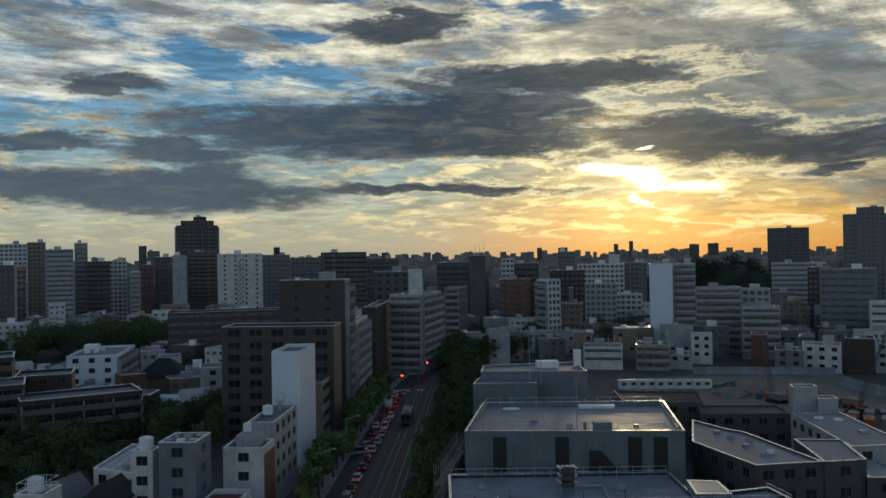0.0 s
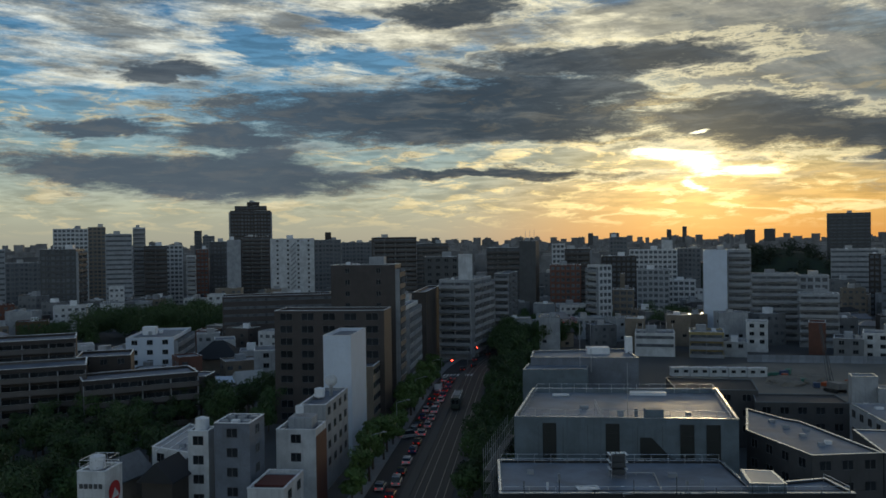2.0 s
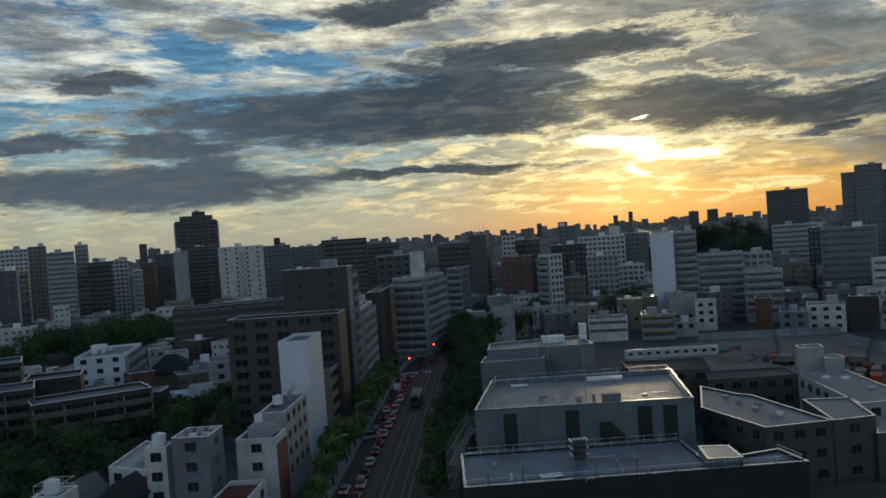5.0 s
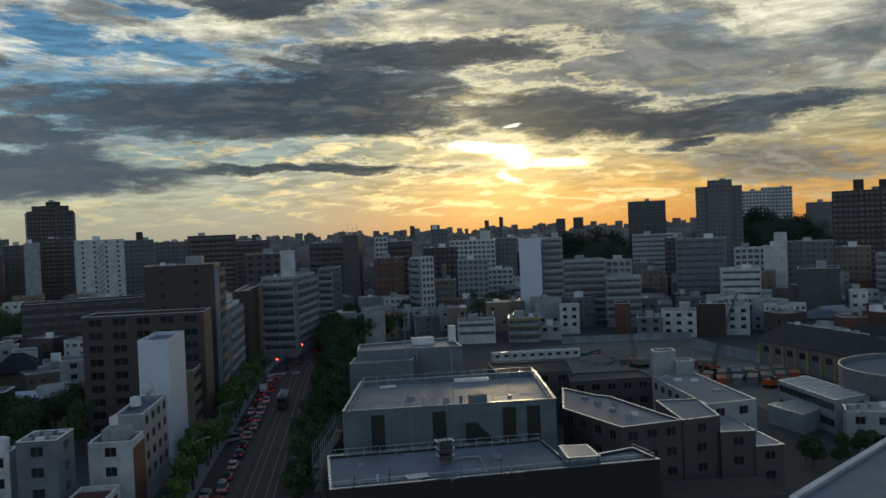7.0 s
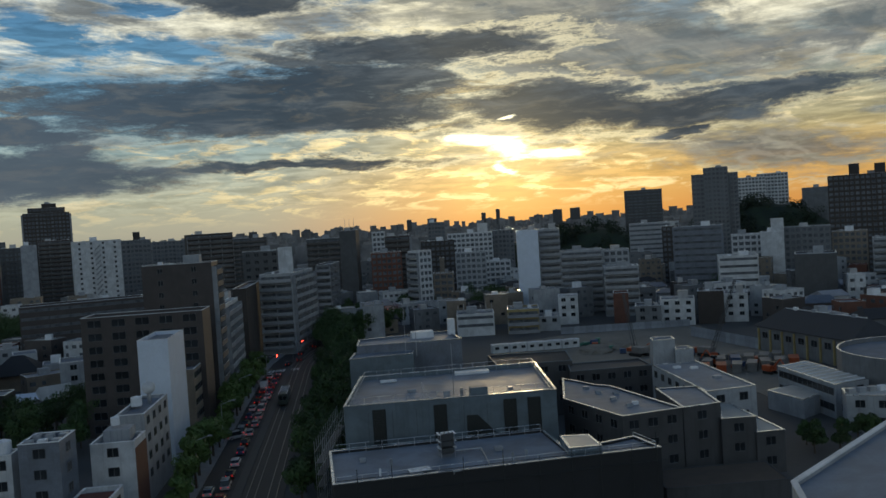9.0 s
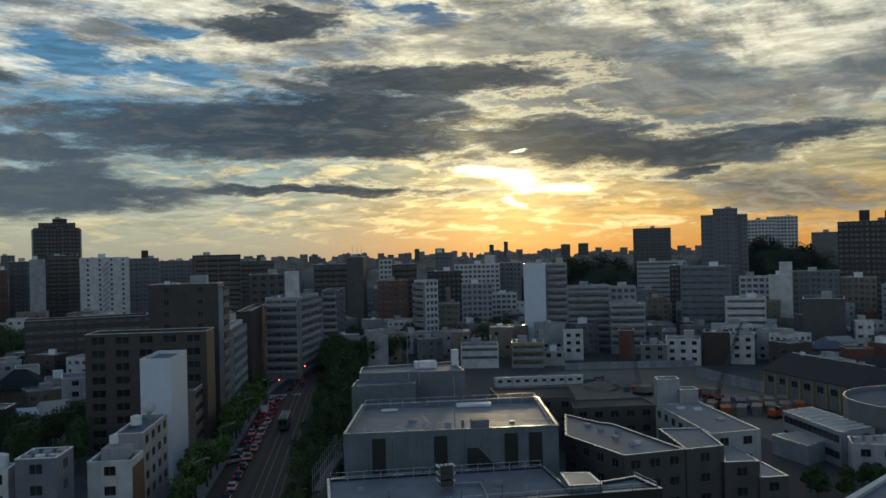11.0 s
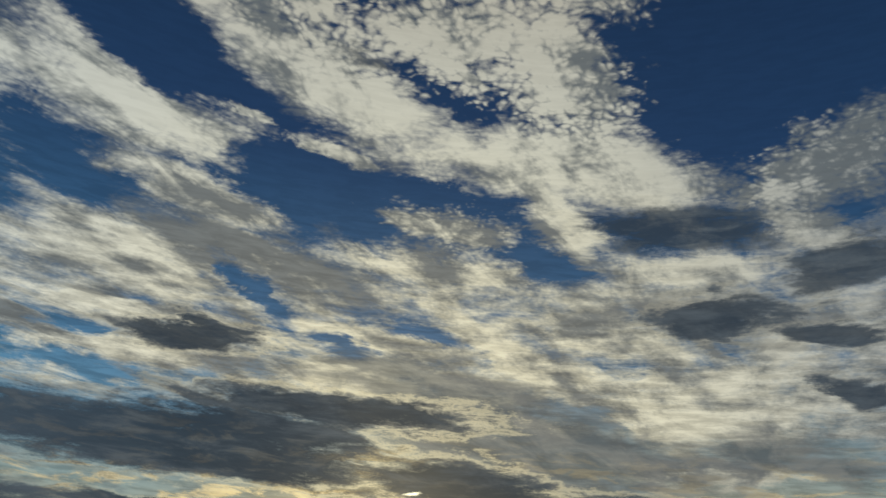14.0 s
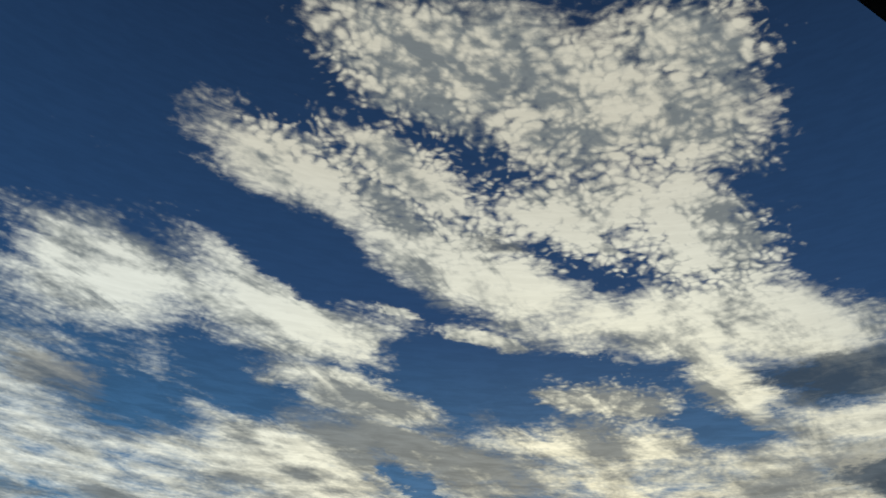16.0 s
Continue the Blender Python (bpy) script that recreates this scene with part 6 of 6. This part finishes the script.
wooded_hill(18.5, 690, 90, 60, 34)
wooded_hill(30.0, 700, 95, 50, 44)
wooded_hill(37.5, 640, 80, 60, 30)
wooded_hill(14.0, 560, 26, 22, 16)

# ---- low town ----
HOUSE_WALLS = (WHITE, PALE, TAN, GREY, PALE, GREY, BROWN)
BLUE_ROOF = material("blue_grey_metal_roof", (0.16, 0.19, 0.24), rough=0.4, metal=0.3)


def clear_of(x, y, r):
    if -205 < x < -112 and 290 < y < 392:
        return False
    if 25 < x < 150 and y < 330:
        return False
    if -32 < x - 0.03 * (y - 140) + 0 < 14 and y < 310:
        return False
    if 0 < x < 110 and y < 262 and x < 20 + 0.62 * y:
        return False
    if 55 < x < 150 and y < 300 and x / y < 0.83 and y - 0.2 * x < 262:
        return False
    return all((x - fx) ** 2 + (y - fy) ** 2 > (r + fr * 0.8) ** 2 for fx, fy, fr in FOOT)


hr = random.Random(21)
made = 0
for _ in range(9000):
    if made >= 330:
        break
    az, dist = hr.uniform(-37, 46), hr.choice((hr.uniform(190, 420), hr.uniform(380, 700)))
    if az < -9:
        dist = hr.uniform(232, 640)
    hx, hy = dist * math.sin(radians(az)), dist * math.cos(radians(az))
    w, d = hr.uniform(7, 13), hr.uniform(7, 11)
    if not clear_of(hx, hy, math.hypot(w, d) / 2):
        continue
    made += 1
    yaw = hr.choice((-3, 12, 87, 30, -20)) + hr.uniform(-6, 6)
    wall = hr.choice(HOUSE_WALLS)
    eaves = hr.uniform(5.5, 8.0)
    if hr.random() < 0.55:
        roof = hr.choice((ROOF_DARK, ROOF_DARK, ROOF_DARK, BLUE_ROOF, BRIGHT_ROOF))
        label = {ROOF_DARK: "small house with a dark tiled pitched roof", BLUE_ROOF: "small house with a blue-grey metal roof", BRIGHT_ROOF: "small house with a pale metal roof"}[roof]
        house = gabled("house", label, hx, hy, yaw, w, d, eaves, eaves + hr.uniform(1.6, 2.8), wall, roof, hip=hr.choice((0.0, 2.5)))
        tagged(house, group="houses of the low town")
    else:
        h = hr.uniform(7, 14 if dist > 300 else 10)
        roof = hr.choice((ROOF, ROOF, ROOF_LIGHT, ROOF_WET))
        house = prism("small flat-roofed town house", [(hx + (sx * w * math.cos(radians(yaw)) - sy * d * math.sin(radians(yaw))) / 2, hy + (sx * w * math.sin(radians(yaw)) + sy * d * math.cos(radians(yaw))) / 2) for sx, sy in ((-1, -1), (1, -1), (1, 1), (-1, 1))], h, wall, roof, {}, lip=0.5, name="house")
        tagged(house, group="houses of the low town")
        roof_unit(house, hr.uniform(-2, 2), hr.uniform(-2, 2), h - 0.4, 2.2, 2.0, hr.uniform(0.8, 2.2), "stair_head")
        eaves = h - 1
        house["flat"] = 1
    if dist < 380:
        m0 = pose(0, 0, 0, 0, 0, yaw if house.get("flat") else 0)
        for side, span, out in ((0, w, d), (90, d, w), (-90, d, w)):
            for lv in range(int(eaves / 2.8)):
                for sx in (-0.24, 0.24):
                    if hr.random() < 0.45:
                        put_part("window", window_mesh(1.5, 1.2), house, m0 @ pose(0, 0, 0, 0, 0, side) @ pose(sx * span, -out / 2, 1.5 + 2.8 * lv))

def small_block(x, y, yaw, w, d, h, wall, roof):
    """A low block with its windows sunk into the walls, a roof behind a rim and a stair head."""
    house = thing("small_block", x, y, 0, yaw, {WHITE: "small white block among the low roofs", PALE: "small pale concrete block among the low roofs", TAN: "small tan tiled block among the low roofs", GREY: "small grey block among the low roofs", BRICK: "small red-brown block among the low roofs"}[wall], "building", "small blocks of the low town")
    FOOT.append((x, y, math.hypot(w, d) / 2))
    bm = bmesh.new()
    box(bm, -w / 2, -d / 2, -0.5, w / 2, d / 2, h - 0.5)
    floors = max(2, int(h / 2.9))
    for side, span, out in ((0, w, d), (90, d, w), (-90, d, w)):
        n = max(2, int(span / 2.6))
        for i in range(n):
            for j in range(floors):
                if hr.random() < 0.2:
                    continue
                cx, cz = (i + 0.5 - n / 2) * span / n, (j + 0.55) * (h - 0.6) / floors
                ww = hr.choice((0.5, 0.8, 0.8))
                vs = box(bm, cx - ww, -out / 2 - 0.05, cz - 0.6, cx + ww, -out / 2 + 0.1, cz + 0.6, 1)
                bmesh.ops.transform(bm, matrix=pose(0, 0, 0, 0, 0, side), verts=vs)
    # panes use the far glass with the sky sheen in its colour
    part("wall", bm, (wall, GLASS_FAR_SHEEN), house)
    bm = bmesh.new()
    slab(bm, [(-w / 2 + 0.2, -d / 2 + 0.2), (w / 2 - 0.2, -d / 2 + 0.2), (w / 2 - 0.2, d / 2 - 0.2), (-w / 2 + 0.2, d / 2 - 0.2)], h - 0.5, h - 0.42)
    part("roof", bm, roof, house)
    bm = bmesh.new()
    ring(bm, [(-w / 2, -d / 2), (w / 2, -d / 2), (w / 2, d / 2), (-w / 2, d / 2)], 0.04, 0.2, h - 0.5, h)
    # only the parapet's top faces are pale: a rim light painted on
    for q in bm.faces:
        q.material_index = 1 if q.calc_center_median().z > h - 0.01 else 0
    part("parapet", bm, (wall, PARAPET), house)
    if w > 8:
        roof_unit(house, hr.uniform(-w / 4, w / 4), hr.uniform(0, d / 4), h - 0.45, 3.0, 2.8, hr.uniform(1.8, 2.8), "stair_head")


made = 0
for _ in range(6000):
    if made >= 170:
        break
    az, dist = hr.choice((hr.uniform(-36, -9), hr.uniform(-36, -9), hr.uniform(3, 44))), hr.uniform(255, 500)
    if az > 0:
        dist = hr.uniform(335, 560) if az < 27 else hr.uniform(250, 480)
    hx, hy = dist * math.sin(radians(az)), dist * math.cos(radians(az))
    w, d = hr.uniform(6, 15), hr.uniform(7, 11)
    if not clear_of(hx, hy, math.hypot(w, d) * 0.42) or any((hx - gx) ** 2 + (hy - gy) ** 2 < 170 for gx, gy in GROVE):
        continue
    made += 1
    small_block(hx, hy, hr.choice((-3, 12, 25, -20)) - az * 0.4 + hr.uniform(-5, 5), w, d, hr.uniform(7, 12 + max(0.0, dist - 300) * 0.05), hr.choice((WHITE, WHITE, PALE, TAN, GREY, BRICK)), hr.choice((ROOF, ROOF_LIGHT, ROOF_WET, BRIGHT_ROOF)))

# ---- the city far off ----
fr = random.Random(8)
bm = bmesh.new()
for _ in range(4200):
    az = fr.uniform(-40, 50)
    dist = 760 + 3900 * fr.random() ** 1.3
    h = fr.choice((fr.uniform(7, 14), fr.uniform(10, 22), fr.uniform(16, 33)))
    if dist > 2200 and fr.random() < 0.10:
        h = fr.uniform(34, 44 + dist * 0.0025)
    w, d = fr.uniform(9, 22) * (1 + dist / 6000), fr.uniform(10, 18)
    cx, cy = dist * math.sin(radians(az)), dist * math.cos(radians(az))
    vs = box(bm, -w / 2, -d / 2, -1, w / 2, d / 2, h)
    if fr.random() < 0.4:
        vs += box(bm, -w * 0.2, -d * 0.2, h, w * 0.1, d * 0.2, h + 3)
    bmesh.ops.transform(bm, matrix=pose(cx, cy, 0, 0, 0, -az + fr.uniform(-25, 25)), verts=vs)
FAR = material("far_town_walls", (0.22, 0.22, 0.225), rough=0.8, scale=0.02, vary=0.5, grain=0.25, bump=0.0)
far_city = tagged(new("far_city", mesh_of("far_city", bm, FAR)), "dense low city reaching the horizon in dusk", "city", kind="stuff")


def far_tower(az, top, dist, w, mat=CHARCOAL):
    h = EYE + math.tan(radians(top)) * dist
    w, h = w * 0.7, EYE + (h - EYE) * 0.8
    building("slim tower block far off on the skyline", dist * math.sin(radians(az)), dist * math.cos(radians(az)), -az, w, w, h, mat, front="blank")


for px_az, top, dist, w in ((11.9, 0.62, 3400, 26), (12.9, 0.85, 3400, 24), (6.7, 0.4, 2600, 22), (8.3, 0.4, 2400, 38), (17.0, 0.5, 1900, 30), (18.2, 0.55, 2000, 34), (-4.0, 0.2, 2200, 30)):
    far_tower(px_az, top, dist, w)

# ---- the room behind the camera ----
ROOM_WALL = material("dark_room_plaster", (0.045, 0.045, 0.045), rough=0.9)
ROOM_FRAME = material("dark_bronze_window_frame", (0.03, 0.03, 0.03), rough=0.5)
room = pose(0, 0, EYE, 0, 0, FACING)
SILL, HEADH, LEFT, RIGHT, PLANE = -1.0, 1.15, -1.9, 1.3, 0.19


def room_box(name, x0, y0, z0, x1, y1, z1, mat, label, category):
    bm = bmesh.new()
    box(bm, x0, y0, z0, x1, y1, z1)
    ob = new(name, mesh_of(name, bm, mat))
    ob.matrix_basis = room
    return tagged(ob, label, category, kind="structure")


room_box("wall_window_right", RIGHT, PLANE, -1.6, 3.0, PLANE + 0.16, 1.3, ROOM_WALL, "dark plastered wall beside the window", "wall")
room_box("wall_window_left", -3.4, PLANE, -1.6, LEFT, PLANE + 0.16, 1.3, ROOM_WALL, "dark plastered wall on the window's far side", "wall")
room_box("wall_window_head", LEFT, PLANE, HEADH, RIGHT, PLANE + 0.16, 1.3, ROOM_WALL, "dark window head under the ceiling", "wall")
room_box("wall_window_sill", LEFT, PLANE, -1.6, RIGHT, PLANE + 0.16, SILL, ROOM_WALL, "dark wall under the window", "wall")
room_box("wall_back", -3.4, -4.2, -1.6, 3.0, -4.0, 1.3, ROOM_WALL, "plain dark back wall of the room", "wall")
room_box("wall_left", -3.6, -4.2, -1.6, -3.4, PLANE + 0.16, 1.3, ROOM_WALL, "plain dark side wall of the room", "wall")
room_box("wall_right", 3.0, -4.2, -1.6, 3.2, PLANE + 0.16, 1.3, ROOM_WALL, "plain dark side wall by the window", "wall")
room_box("floor", -3.6, -4.2, -1.8, 3.2, PLANE + 0.16, -1.6, ROOM_WALL, "dark floor of the unlit room", "floor")
room_box("ceiling", -3.6, -4.2, 1.3, 3.2, PLANE + 0.16, 1.5, ROOM_WALL, "dark ceiling of the unlit room", "ceiling")
room_box("tower_below", -3.6, -4.2, -EYE, 3.2, PLANE + 0.15, -1.8, PALE, "pale apartment tower under the room", "wall")
frame_ob = thing("window_1", 0, 0, 0, 0, "dark bronze window frame standing open to the view", "window", kind="structure")
frame_ob.matrix_basis = room
for x0, z0, x1, z1 in ((RIGHT - 0.03, SILL, RIGHT, HEADH), (LEFT, SILL, LEFT + 0.05, HEADH), (LEFT + 0.05, HEADH - 0.02, RIGHT - 0.03, HEADH), (LEFT + 0.05, SILL, RIGHT - 0.03, SILL + 0.05)):
    bm = bmesh.new()
    box(bm, x0, PLANE + 0.02, z0, x1, PLANE + 0.07, z1)
    part("window_frame", bm, ROOM_FRAME, frame_ob)


# ---- scaffold beside the front roof ----
def scaffold(x, y, yaw, wide, high):
    f = thing("scaffold", x, y, 0, yaw, "dark tube scaffold standing beside the front building", "scaffold")
    n = int(wide / 1.8)
    for row in (0, 1.2):
        for i in range(n + 1):
            bm = bmesh.new()
            tube(bm, (i * 1.8, row, 0), (i * 1.8, row, high), 0.05, n=6)
            part("standard", bm, STEEL, f)
        for j in range(1, int(high / 1.8) + 1):
            bm = bmesh.new()
            tube(bm, (0, row, j * 1.8), (n * 1.8, row, j * 1.8), 0.04, n=6)
            part("ledger", bm, STEEL, f)
    for j in range(1, int(high / 1.8)):
        bm = bmesh.new()
        box(bm, 0, 0.1, j * 1.8 + 0.05, n * 1.8, 1.1, j * 1.8 + 0.1)
        part("deck", bm, CHARCOAL, f)


SC = (-0.7, 123.9)
scaffold(SC[0], SC[1], 80, 24, 12.5)
